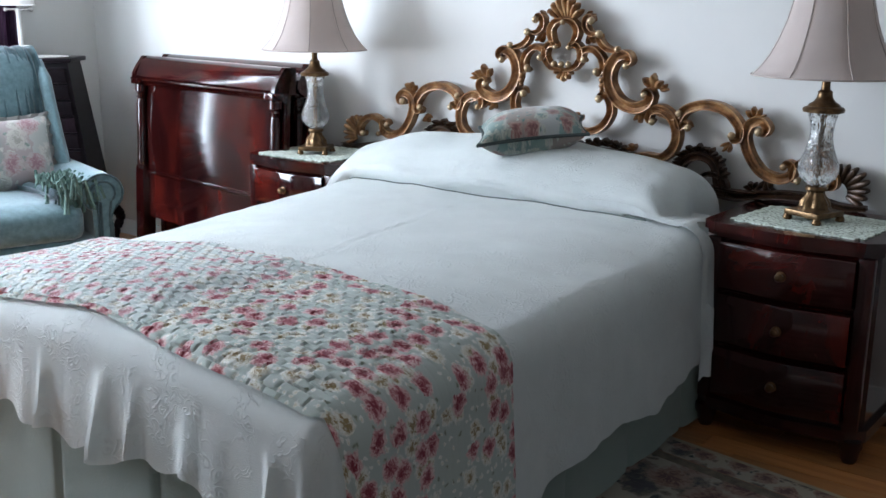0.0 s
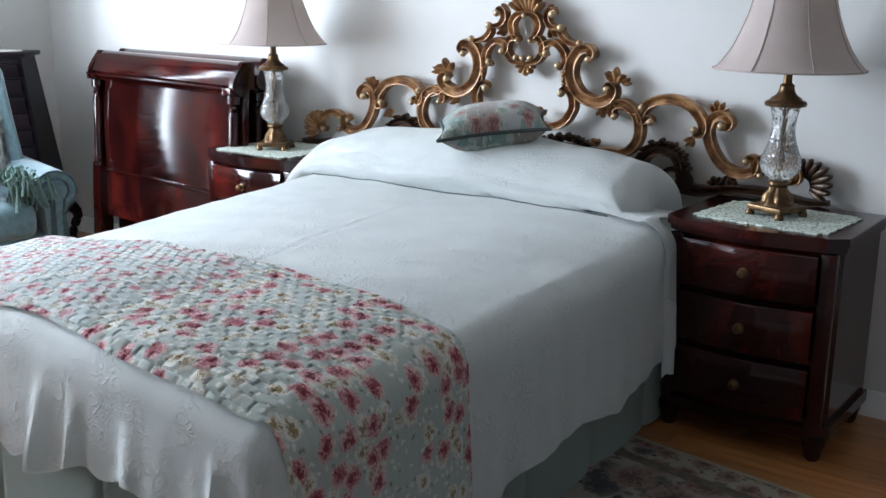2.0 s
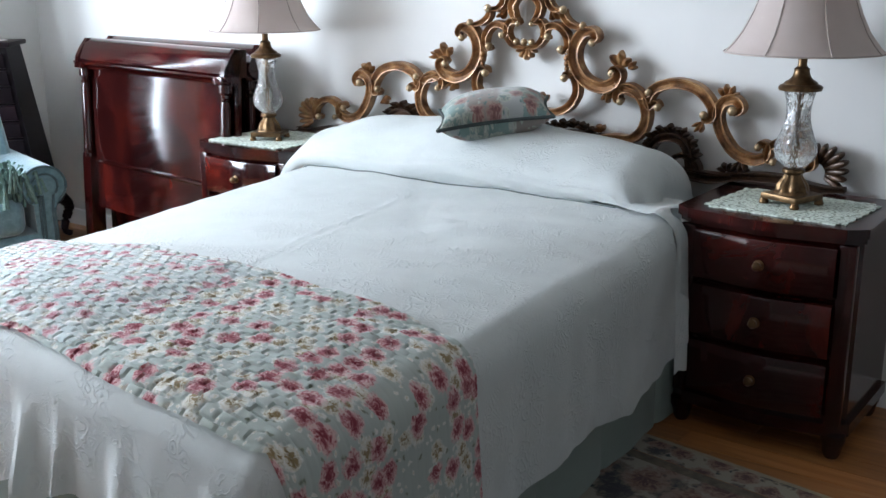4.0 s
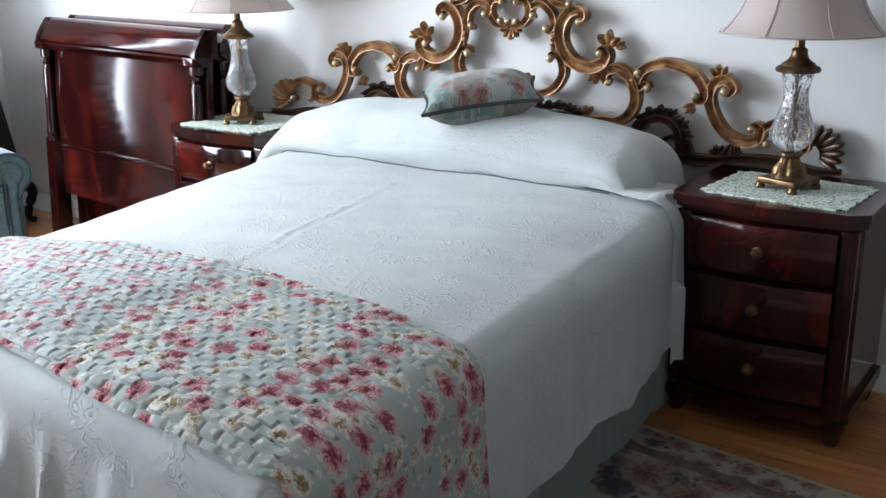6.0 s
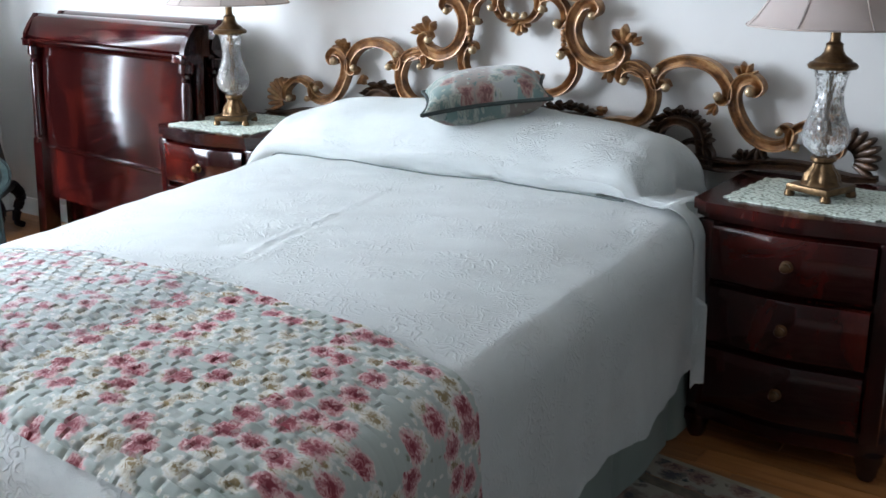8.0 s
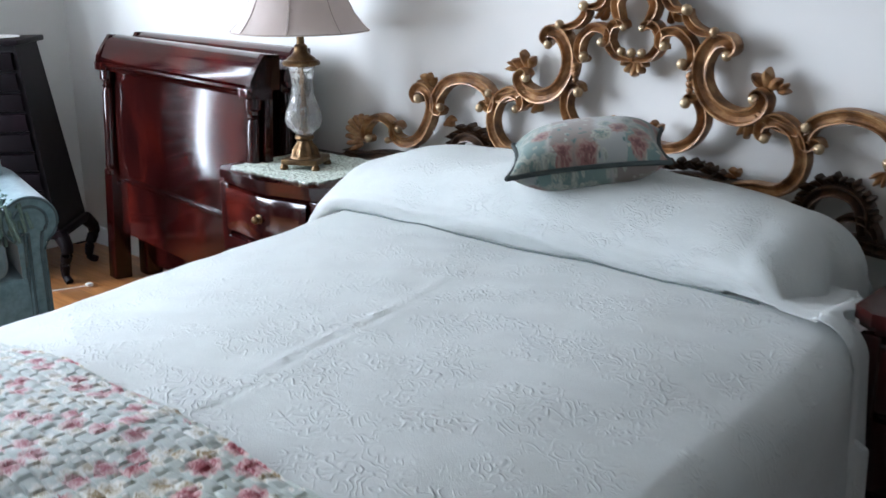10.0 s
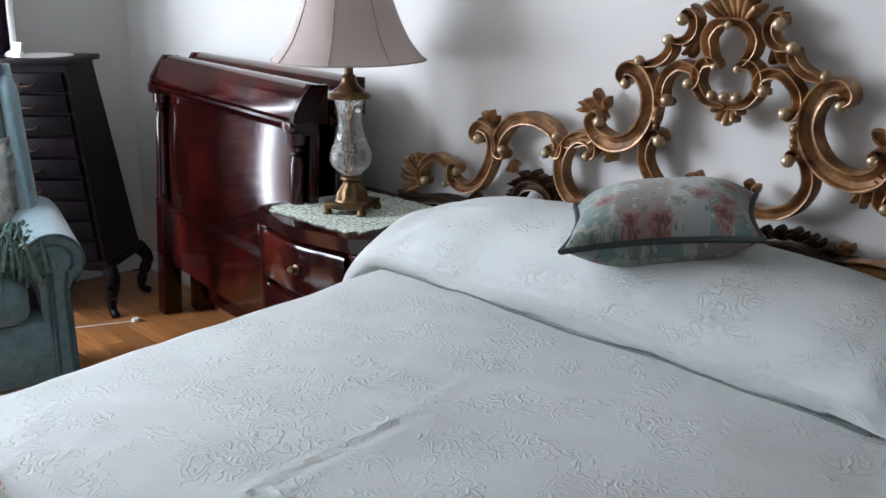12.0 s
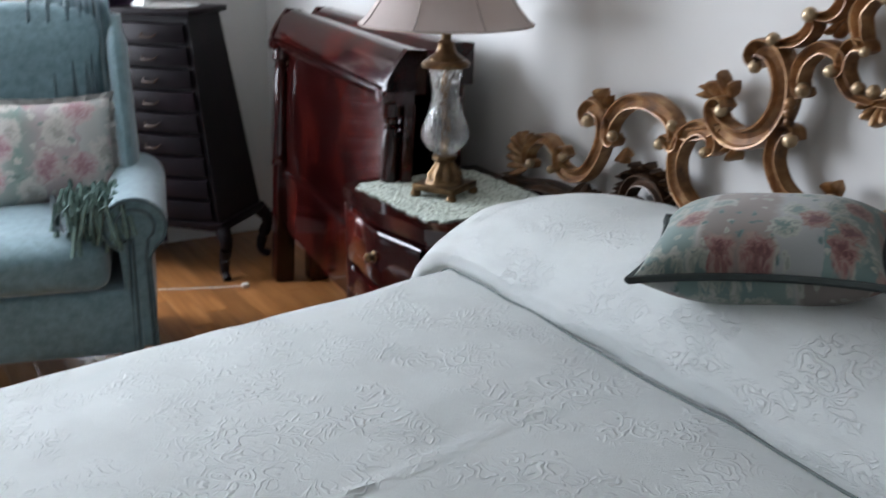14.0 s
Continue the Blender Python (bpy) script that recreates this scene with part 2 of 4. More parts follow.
RUG = flower_material("rug_pile", (0.4, 0.37, 0.3), ((0.12, 0.06, 0.06), (0.25, 0.15, 0.12), (0.34, 0.26, 0.21)), ((0.05, 0.05, 0.06), (0.08, 0.08, 0.085), (0.2, 0.17, 0.14)), (0.04, 0.055, 0.06), 6.0, 0.95, 0.6)
RUGEDGE = simple("rug_edge", [(0.3, (0.34, 0.31, 0.25)), (0.7, (0.46, 0.42, 0.34))], 30, 0.95, relief=0.6, grain=300)
RUGBORDER = simple("rug_border", [(0.3, (0.12, 0.1, 0.085)), (0.7, (0.26, 0.22, 0.17))], 30, 0.95, relief=0.6, grain=300)


def lace_material():
    m, nt, b = material("mint_lace", 0.85)
    v = coords(nt)
    vo = node(nt, "ShaderNodeTexVoronoi", [("Vector", v)], Scale=95.0)
    ring = node(nt, "ShaderNodeTexVoronoi", [("Vector", v)], Scale=22.0)
    f = maths(nt, "SINE", maths(nt, "MULTIPLY", ring.outputs["Distance"], 28.0))
    h = maths(nt, "ADD", maths(nt, "MULTIPLY", vo.outputs["Distance"], 1.2), maths(nt, "MULTIPLY", f, 0.25))
    nt.links.new(ramp(nt, h, [(0.1, (0.56, 0.62, 0.55)), (0.65, (0.47, 0.53, 0.46)), (0.95, (0.22, 0.25, 0.2))]), b.inputs["Base Color"])
    bump(nt, b, h, 0.7, 0.003)
    return m


LACE = lace_material()


def glass_material(name, rough, cut):
    m, nt, b = material(name, rough)
    b.inputs["Transmission Weight"].default_value, b.inputs["IOR"].default_value = 0.93 if cut else 1.0, 1.5
    b.inputs["Base Color"].default_value = (0.96, 0.98, 0.98, 1)
    if cut:
        vo = node(nt, "ShaderNodeTexVoronoi", [("Vector", coords(nt, (1, 1, 0.7)))], Scale=70.0)
        bump(nt, b, vo.outputs["Distance"], 0.9, 0.006)
    return m


CRYSTAL = glass_material("cut_crystal", 0.16, True)
PANE = glass_material("window_glass", 0.0, False)


# ---- mesh helpers ----
def part(name, bm, mat, parent=None, label="", smooth=True, at=None):
    me = bpy.data.meshes.new(name)
    bmesh.ops.recalc_face_normals(bm, faces=bm.faces)
    bm.to_mesh(me)
    bm.free()
    me.materials.append(mat)
    if smooth:
        me.shade_smooth()
        me.set_sharp_from_angle(angle=radians(38))
    ob = new(name, me)
    if parent:
        ob.parent = parent
    if at is not None:
        ob.matrix_basis = at
    if label:
        tagged(ob, label)
    return ob


def thing(name, label, category, at=None, group="", kind=""):
    e = new(name)
    e.empty_display_size = 0.1
    if at is not None:
        e.matrix_basis = at
    return tagged(e, label, category, group, kind)


def box(x0, x1, y0, y1, z0, z1, bevel=0.0, bm=None):
    own = bm is None
    bm = bm or bmesh.new()
    made = bmesh.ops.create_cube(bm, size=1, matrix=Matrix.LocRotScale(((x0 + x1) / 2, (y0 + y1) / 2, (z0 + z1) / 2), None, (x1 - x0, y1 - y0, z1 - z0)))
    if bevel:
        edges = {e for v in made["verts"] for e in v.link_edges}
        bmesh.ops.bevel(bm, geom=list(edges), offset=bevel, segments=2, affect="EDGES", profile=0.6)
    return bm


def grid(points, closed_u=False, closed_v=False, uv=None, bm=None):
    """A sheet through rows of points."""
    bm = bm or bmesh.new()
    vs = [[bm.verts.new(p) for p in row] for row in points]
    nu, nv = len(vs), len(vs[0])
    layer = bm.loops.layers.uv.verify() if uv else None
    for i in range(nu if closed_u else nu - 1):
        for j in range(nv if closed_v else nv - 1):
            ij = ((i, j), ((i + 1) % nu, j), ((i + 1) % nu, (j + 1) % nv), (i, (j + 1) % nv))
            f = bm.faces.new([vs[a][b] for a, b in ij])
            if uv:
                for loop, (a, b) in zip(f.loops, ij):
                    loop[layer].uv = uv[a][b]
    return bm


def lathe(profile, seg=32, bm=None, flat=False):
    bm = bm or bmesh.new()
    rows = []
    for r, z in profile:
        rows.append([(r * math.cos(2 * math.pi * k / seg), r * math.sin(2 * math.pi * k / seg), z) for k in range(seg)])
    n0 = len(bm.verts)
    grid(rows, closed_v=True, bm=bm)
    bm.verts.ensure_lookup_table()
    for ring in (range(n0, n0 + seg), range(len(bm.verts) - seg, len(bm.verts))):
        if profile[0 if ring.start == n0 else -1][0] > 1e-4:
            bm.faces.new([bm.verts[i] for i in ring])
    return bm


def ball(x, y, z, r, bm=None, sx=1, sy=1, sz=1):
    bm = bm or bmesh.new()
    bmesh.ops.create_uvsphere(bm, u_segments=14, v_segments=9, radius=r, matrix=Matrix.LocRotScale((x, y, z), None, (sx, sy, sz)))
    return bm


def glide(points, steps=8):
    """A smooth line through points (Catmull-Rom)."""
    p = [Vector(q) for q in points]
    p = [2 * p[0] - p[1]] + p + [2 * p[-1] - p[-2]]
    out = []
    for i in range(1, len(p) - 2):
        for k in range(steps):
            t = k / steps
            a, b, c, d = p[i - 1 : i + 3]
            out.append(0.5 * (2 * b + (c - a) * t + (2 * a - 5 * b + 4 * c - d) * t * t + (3 * b - a - 3 * c + d) * t ** 3))
    return out + [p[-2]]


def tube(points, r, seg=8, bm=None, taper=None):
    bm = bm or bmesh.new()
    rows, n = [], len(points)
    for i, p in enumerate(points):
        d = (Vector(points[min(i + 1, n - 1)]) - Vector(points[max(i - 1, 0)])).normalized()
        a = d.orthogonal() if abs(d.z) > 0.95 else d.cross(Vector((0, 0, 1)))
        a.normalize()
        b = d.cross(a)
        rr = r if taper is None else r * taper(i / (n - 1))
        rows.append([Vector(p) + rr * (math.cos(2 * math.pi * k / seg) * a + math.sin(2 * math.pi * k / seg) * b) for k in range(seg)])
    n0 = len(bm.verts)
    grid(rows, closed_v=True, bm=bm)
    bm.verts.ensure_lookup_table()
    bm.faces.new([bm.verts[n0 + k] for k in range(seg)])
    bm.faces.new([bm.verts[len(bm.verts) - seg + k] for k in range(seg)])
    return bm


def outline(points, z0, z1, bm=None):
    """A prism over a flat outline."""
    bm = bm or bmesh.new()
    lo = [bm.verts.new((x, y, z0)) for x, y in points]
    hi = [bm.verts.new((x, y, z1)) for x, y in points]
    n = len(points)
    for i in range(n):
        bm.faces.new((lo[i], lo[(i + 1) % n], hi[(i + 1) % n], hi[i]))
    bm.faces.new(lo)
    bm.faces.new(hi)
    return bm


# ---- the room ----
def structure(name, bm, mat, label, category):
    return tagged(part(name, bm, mat, smooth=False), label, category, kind="structure")


structure("wall_back", box(LEFT - 0.15, RIGHT + 0.15, 0, 0.15, 0, HIGH), PAINT, "plain off-white painted plaster wall behind the bed", "wall")
# unseen side wall, kept dark so little light bounces off it
structure("wall_right", box(RIGHT, RIGHT + 0.15, FRONT, 0, 0, HIGH), SIDEDIM, "plain side wall out of view, darkened to cut bounced light", "wall")
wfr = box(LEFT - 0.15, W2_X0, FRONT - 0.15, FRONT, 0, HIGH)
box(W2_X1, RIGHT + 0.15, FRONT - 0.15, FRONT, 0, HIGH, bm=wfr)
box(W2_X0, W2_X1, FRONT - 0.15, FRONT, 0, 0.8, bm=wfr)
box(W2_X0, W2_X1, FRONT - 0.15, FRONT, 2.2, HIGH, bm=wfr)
structure("wall_front", wfr, FARDIM, "unseen wall facing the bed, darkened to cut bounce, with an added window", "wall")
# frame and pane of the added window, around the fill lamp
win2 = thing("fill_window", "added white-framed window out of view, for fill light on the foot", "window", kind="structure")
wf = box(W2_X0 - 0.05, W2_X1 + 0.05, FRONT - 0.1, FRONT + 0.02, 2.17, 2.25)
box(W2_X0 - 0.05, W2_X0 + 0.03, FRONT - 0.1, FRONT + 0.02, 0.8, 2.17, bm=wf)
box(W2_X1 - 0.03, W2_X1 + 0.05, FRONT - 0.1, FRONT + 0.02, 0.8, 2.17, bm=wf)
part("window_frame", wf, TRIM, win2, smooth=False)
part("window_sill", box(W2_X0 - 0.07, W2_X1 + 0.07, FRONT - 0.1, FRONT + 0.05, 0.755, 0.8, 0.006), TRIM, win2)
part("pane", box(W2_X0 + 0.03, W2_X1 - 0.03, FRONT - 0.1, FRONT - 0.094, 0.8, 2.17), PANE, win2, smooth=False).visible_shadow = False
wl = box(LEFT - 0.15, LEFT, FRONT, WIN_Y0, 0, HIGH)
box(LEFT - 0.15, LEFT, WIN_Y1, 0, 0, HIGH, bm=wl)
box(LEFT - 0.15, LEFT, WIN_Y0, PIER0, 0, WIN_Z0, bm=wl)
box(LEFT - 0.15, LEFT, PIER1, WIN_Y1, 0, LOW, bm=wl)
box(LEFT - 0.15, LEFT, WIN_Y0, WIN_Y1, WIN_Z1, HIGH, bm=wl)
box(LEFT - 0.15, LEFT, PIER0, PIER1, 0, WIN_Z1, bm=wl)
structure("wall_left", wl, PAINT, "off-white painted plaster wall with a wide window", "wall")
structure("ceiling", box(LEFT - 0.15, RIGHT + 0.15, FRONT - 0.15, 0.15, HIGH, HIGH + 0.1), CEIL, "flat white painted ceiling", "ceiling")
floor = structure("floor", box(LEFT - 0.15, RIGHT + 0.15, FRONT - 0.15, 0.15, -0.12, -0.008), DARK, "honey-brown oak strip floor with a satin finish", "floor")
for name, b in (
    ("baseboard_back", box(LEFT, RIGHT, -0.014, -0.001, 0.0, 0.085, 0.003)),
    ("baseboard_left", box(LEFT + 0.001, LEFT + 0.014, FRONT, -0.014, 0.0, 0.085, 0.003)),
    ("baseboard_right", box(RIGHT - 0.014, RIGHT - 0.001, FRONT, -0.014, 0.0, 0.085, 0.003)),
):
    structure(name, b, TRIM, "white painted wooden baseboard along the wall", "baseboard")
for number, (a, b, low) in enumerate(((PIER1, WIN_Y1, LOW), (WIN_Y0, PIER0, WIN_Z0))):
    win = thing("window_1" if number == 0 else "window_3", "white-framed window with bright daylight behind it", "window", kind="structure")
    wf = box(LEFT - 0.12, LEFT + 0.02, a - 0.05, a + 0.004, low - 0.05, WIN_Z1 + 0.05)
    box(LEFT - 0.12, LEFT + 0.02, b - 0.004, b + 0.05, low - 0.05, WIN_Z1 + 0.05, bm=wf)
    box(LEFT - 0.12, LEFT + 0.02, a + 0.004, b - 0.004, WIN_Z1 - 0.03, WIN_Z1 + 0.05, bm=wf)
    part("window_frame", wf, TRIM, win, smooth=False)
    part("window_sill", box(LEFT - 0.12, LEFT + 0.06, a - 0.07, b + 0.07, low - 0.045, low, 0.006), TRIM, win)
    part("pane", box(LEFT - 0.1, LEFT - 0.094, a + 0.004, b - 0.004, low, WIN_Z1 - 0.03), PANE, win, smooth=False).visible_shadow = False


def curtain(y0, y1, label):
    rows, n = [], 90
    for j in range(12):
        z = 2.28 - 2.25 * j / 11
        rows.append([(LEFT + 0.075 + 0.028 * math.sin(2 * math.pi * (y0 + (y1 - y0) * k / n) / 0.085 + 0.5 * math.sin(j * 0.6)) + 0.006 * math.sin(k * 1.7), y0 + (y1 - y0) * k / n, z) for k in range(n + 1)])
    bm = grid(rows)
    bmesh.ops.solidify(bm, geom=bm.faces[:], thickness=0.004)
    c = thing("curtain", label, "curtain", group="window curtains")
    part("curtain_cloth", bm, PURPLE, c)
    part("curtain_rod", tube([(LEFT + 0.075, y0 - 0.03, 2.29), (LEFT + 0.075, y1 + 0.03, 2.29)], 0.012), BRASS, c)


curtain(-0.745, -0.50, "plum purple pleated curtain hanging beside the window")
curtain(-3.85, -3.47, "plum purple pleated curtain drawn to the window's far side")


# ---- bed ----
BL, BR, BF, BH, R = -0.68, 0.785, -2.175, -0.46, 0.075
TOP = 0.62


FLUTES = [(-0.5, 0.03, 0.03), (-0.27, 0.02, 0.035), (-0.05, 0.016, 0.03), (0.17, 0.022, 0.034), (0.27, 0.018, 0.028), (0.44, 0.028, 0.022), (0.66, 0.012, 0.034)]


def cover(s, t, drop_wave=1.0):
    """A point of the bedspread: s across and t along the bed, measured on the cloth from the mattress edges."""
    x0, x1, y0 = BL + R, BR - R, BF + R
    ex, ey = max(0.0, x0 - s, s - x1), max(0.0, y0 - t)
    cx, cy = min(max(s, x0), x1), max(t, y0)
    d = max(ex, ey)
    h = math.hypot(ex, ey)
    dx, dy = ((ex / h) * (1 if s > x1 else -1), -ey / h) if h > 0 else (0.0, 0.0)
    q = math.pi / 2 * R
    if d < q:
        out, down = R * math.sin(d / R), R * (1 - math.cos(d / R))
    else:
        k = d - q
        along = cy * 1.0 + cx * 1.3 + math.atan2(dy, dx) * 0.35
        wave = (0.02 * math.sin(along * 15.0) + 0.01 * math.sin(along * 31.0 + 1.0) + 0.006 * math.sin(along * 53)) * min(1.0, k / 0.3) * drop_wave * (0.55 if ex > ey else 1.0)
        # a few sharp flutes in the cloth that hangs over the foot
        flutes = sum(a * math.exp(-(((cx + 0.04 * k - c) / w) ** 2)) for c, w, a in FLUTES) if ey > ex else 0.0
        out, down = R + 0.05 * k + wave * 0.6 + flutes * min(1.0, k / 0.16) * drop_wave, R + k
    ruck = noise.noise((s * 3.2 + t * 2.0, t * 9.0 - s * 4.5, 5.1)) * 0.0045 * (1.0 if d < q else 0.3)
    n = ruck + noise.noise((s * 2.2, t * 2.2, 0.3)) * 0.006 + noise.noise((s * 7, t * 7, 4.3)) * 0.003 + noise.noise((s * 15, t * 11, 8.3)) * 0.0016
    sag = 0.04 * min(1.0, max(0.0, (0.1 - cx) / 0.65)) ** 2 * min(1.0, max(0.0, (-0.5 - cy) / 1.0))
    crown = 0.012 * (1 - ((cx - 0.07) / 0.72) ** 2) - sag - 0.026 * (max(0.0, cx - 0.38) / 0.33) ** 2 * min(1.0, max(0.0, (-0.52 - cy) / 0.3))
    # the long soft crease that runs aslant over the bed
    u = (s - 0.05) * 0.99 + (t + 1.2) * 0.14
    v = (t + 1.2) * 0.99 - (s - 0.05) * 0.14
    wob = u + 0.006 * math.sin(t * 14)
    crease = (0.0045 * math.exp(-((wob / 0.008) ** 2)) - 0.002 * math.exp(-(((wob - 0.014) / 0.008) ** 2)) + 0.003 * math.exp(-(((wob - 0.034) / 0.007) ** 2)) * (0.5 + 0.5 * math.sin(t * 9))) * math.exp(-((v / 0.5) ** 6)) * (0.8 + 0.5 * noise.noise((s * 30, t * 11, 9.1)))
    skew = 0.055 * (-0.5 - cy)
    return Vector((cx + skew + dx * out, cy + dy * out, TOP + crown + n + crease * (d == 0) - down))


def linspace(a, b, n):
    return [a + (b - a) * i / (n - 1) for i in range(n)]


bedspread = thing("bedspread", "pale sage-green matelasse cotton bedspread smoothed over the bed", "bedspread")
ss = linspace(BL - 0.36, BR + 0.355, 210)
ts = linspace(BF - 0.22, BH, 190)
rows, uvs = [], []
for s in ss:
    rows.append([cover(s + (0.03 * noise.noise((t * 5, 1.1, 2.2)) + 0.016 * noise.noise((t * 17, 3.1, 2.2)) + 0.01 * math.sin(t * 8 + 2)) * max(0.0, (s - BR) / 0.355), t - (0.012 * math.sin(s * 40) + 0.02 * math.sin(s * 9 + 1)) * max(0.0, (BF + 0.2 - t) / 0.45)) for t in ts])
    uvs.append([(s, t) for t in ts])
bm = grid(rows, uv=uvs)
bmesh.ops.solidify(bm, geom=bm.faces[:], thickness=0.003)
part("spread_cloth", bm, SPREAD, bedspread)

# the part folded over the pillows
PROFILE = [(-0.468, 0.622), (-0.5, 0.636), (-0.507, 0.67), (-0.485, 0.72), (-0.435, 0.768), (-0.36, 0.8), (-0.27, 0.808), (-0.17, 0.785), (-0.1, 0.73), (-0.07, 0.64)]
line = glide([(0, y, z) for y, z in PROFILE], 5)
rows, uvs = [], []
PL, PR = -0.622, 0.521
for s in linspace(PL - 0.3, PR + 0.6, 220):
    e = max(0.0, PL - s, s - PR)
    cx = min(max(s, PL), PR)
    turn = 0.125 if s > 0 else 0.13
    q = math.pi / 2 * turn
    out, down = (turn * math.sin(e / turn), turn * (1 - math.cos(e / turn))) if e < q else (turn + 0.2 * (e - q), turn + (e - q))
    rise_l = math.sin(min(1.0, max(0.0, (cx - PL) / 0.29)) * math.pi / 2)
    rise_r = math.sin(min(1.0, max(0.0, (PR + 0.1 - cx) / 0.406)) * math.pi / 2)
    f = min(rise_l, rise_r)
    dip = 0.012 * math.cos(cx * 9.5)
    row, uvr = [], []
    settle = cover(cx, -0.505).z - 0.634
    for k, p in enumerate(line):
        g = min(0.68 + 0.32 * rise_l, 0.6 + 0.4 * rise_r) * 0.965
        z = 0.625 + settle * max(0.0, 1 - k / 15) + (p.z - 0.625) * g + (dip if 4 < k < 36 else 0) * f + 0.004 * noise.noise((s * 6, k * 0.2, 2)) + 0.005 * (1 - ((cx - 0.07) / 0.72) ** 2)
        wav = 0.014 * math.sin(k * 0.55 + 1) * min(1.0, e / 0.2) + 0.007 * math.sin(s * 78 + k * 0.25) * math.exp(-((s - PR - 0.06) / 0.11) ** 2) * max(0.0, 1 - k / 18) - 0.006 * math.sin(s * 90 + k * 0.3) * math.exp(-((s - PL + 0.05) / 0.07) ** 2) * max(0.0, 1 - k / 20)
        low = -0.05 * (1 - k / len(line)) * min(1.0, e / 0.3)
        side, fall = out, down
        if s > 0 and e > q:
            near = max(0.0, 1 - k / 36)
            slope = min(e - q, 0.19)
            side, fall = turn + slope * (0.15 + 0.7 * near) + 0.02 * (e - q), turn + slope * (0.95 - 0.4 * near) + max(0.0, e - q - 0.19)
        px, pz = cx + (side + wav) * (1 if s > 0 else -1), z - fall * (1.0 if k > 3 else 0.96)
        # the cloth's edge lies on the mattress before it falls over the side
        over = px - (BR - R)
        if s > PR - 0.02 and k < 30 and over < R + 0.006:
            pad = 0.006 + 0.001 * min(k, 30 - k)
            base = cover(px, p.y).z if over <= 0 else TOP - R + math.sqrt(max(0.0, R * R - over ** 2)) + 0.006
            pz = max(pz, base + pad)
        row.append((px, p.y + low - 0.008 * (k < 12), pz))
        uvr.append((s, 1.2 + k * 0.022))
    rows.append(row)
    uvs.append(uvr)
bm = grid(rows, uv=uvs)
bmesh.ops.solidify(bm, geom=bm.faces[:], thickness=0.003)
part("edging", tube([(x, -0.514, cover(x, -0.516).z + 0.002) for x in linspace(PL - 0.04, PR + 0.06, 120)], 0.0026, 6), EDGING, bedspread, "dark sage edging along the fold")
part("pillow_fold", bm, SPREAD, bedspread, "bedspread end tucked and folded over the pillows")

bed = thing("bed", "wide bed with a pleated sage-green skirt", "bed")
part("mattress", box(BL + 0.14, BR - 0.05, BF + 0.05, -0.1, 0.33, TOP - 0.06, 0.05), WHITE, bed)
part("box_spring", box(BL + 0.17, BR - 0.09, BF + 0.07, -0.1, 0.12, 0.33, 0.02), DARK, bed)
part("pillow", ball(-0.02, -0.28, 0.65, 0.1, sx=5.0, sy=1.6, sz=1.0), WHITE, bed)
for x in (BL + 0.2, BR - 0.16):
    for y in (BF + 0.2, -0.25):
        part("bed_leg", box(x - 0.03, x + 0.03, y - 0.03, y + 0.03, 0, 0.125, 0.004), DARK, bed)


def skirt(a, b, normal):
    n = 160
    rows = []
    length = (Vector(b) - Vector(a)).length
    for j in range(7):
        z = 0.38 - 0.375 * j / 6
        row = []
        for k in range(n + 1):
            p = Vector(a).lerp(Vector(b), k / n)
            u = length * k / n
            ple = 0.010 * math.exp(-(((u % 0.36) - 0.18) / 0.012) ** 2) + 0.005 * math.sin(u * 21) * j / 6
            row.append(p + Vector(normal) * (-ple + 0.004 * j / 6) + Vector((0, 0, z)))
        rows.append(row)
    bm = grid(rows, uv=[[(k / n * length, j * 0.06) for k in range(n + 1)] for j in range(7)])
    bmesh.ops.solidify(bm, geom=bm.faces[:], thickness=0.002)
    part("bed_skirt", bm, SKIRT, bed)


skirt((BL + 0.15, BF + 0.03, 0), (BR + 0.04, BF + 0.03, 0), (0, -1, 0))
skirt((BR + 0.04, BF + 0.03, 0), (BR - 0.06, -0.12, 0), (1, 0, 0))
skirt((BL + 0.15, BF + 0.03, 0), (BL + 0.05, -0.12, 0), (-1, 0, 0))


# ---- quilt folded over the foot of the bed ----
def puff(s, t):
    """Hand-quilted puffs in staggered rows."""
    t += 0.004 * noise.noise((s * 9, t * 9, 7.7))
    row = math.floor(t / 0.023)
    a = (s / 0.036 + 0.5 * (row % 2) + 0.16 * noise.noise((s * 14, row * 3.1, 1.7))) * math.pi
    b = t / 0.023 * math.pi
    return min(1.0, 2.4 * min(abs(math.sin(a)) * 1.2, abs(math.sin(b)))) ** 0.7 * (0.85 + 0.4 * noise.noise((s * 30, t * 30, 3)))


quilt = thing("quilt", "rose-printed sage quilt folded across the foot of the bed", "quilt")


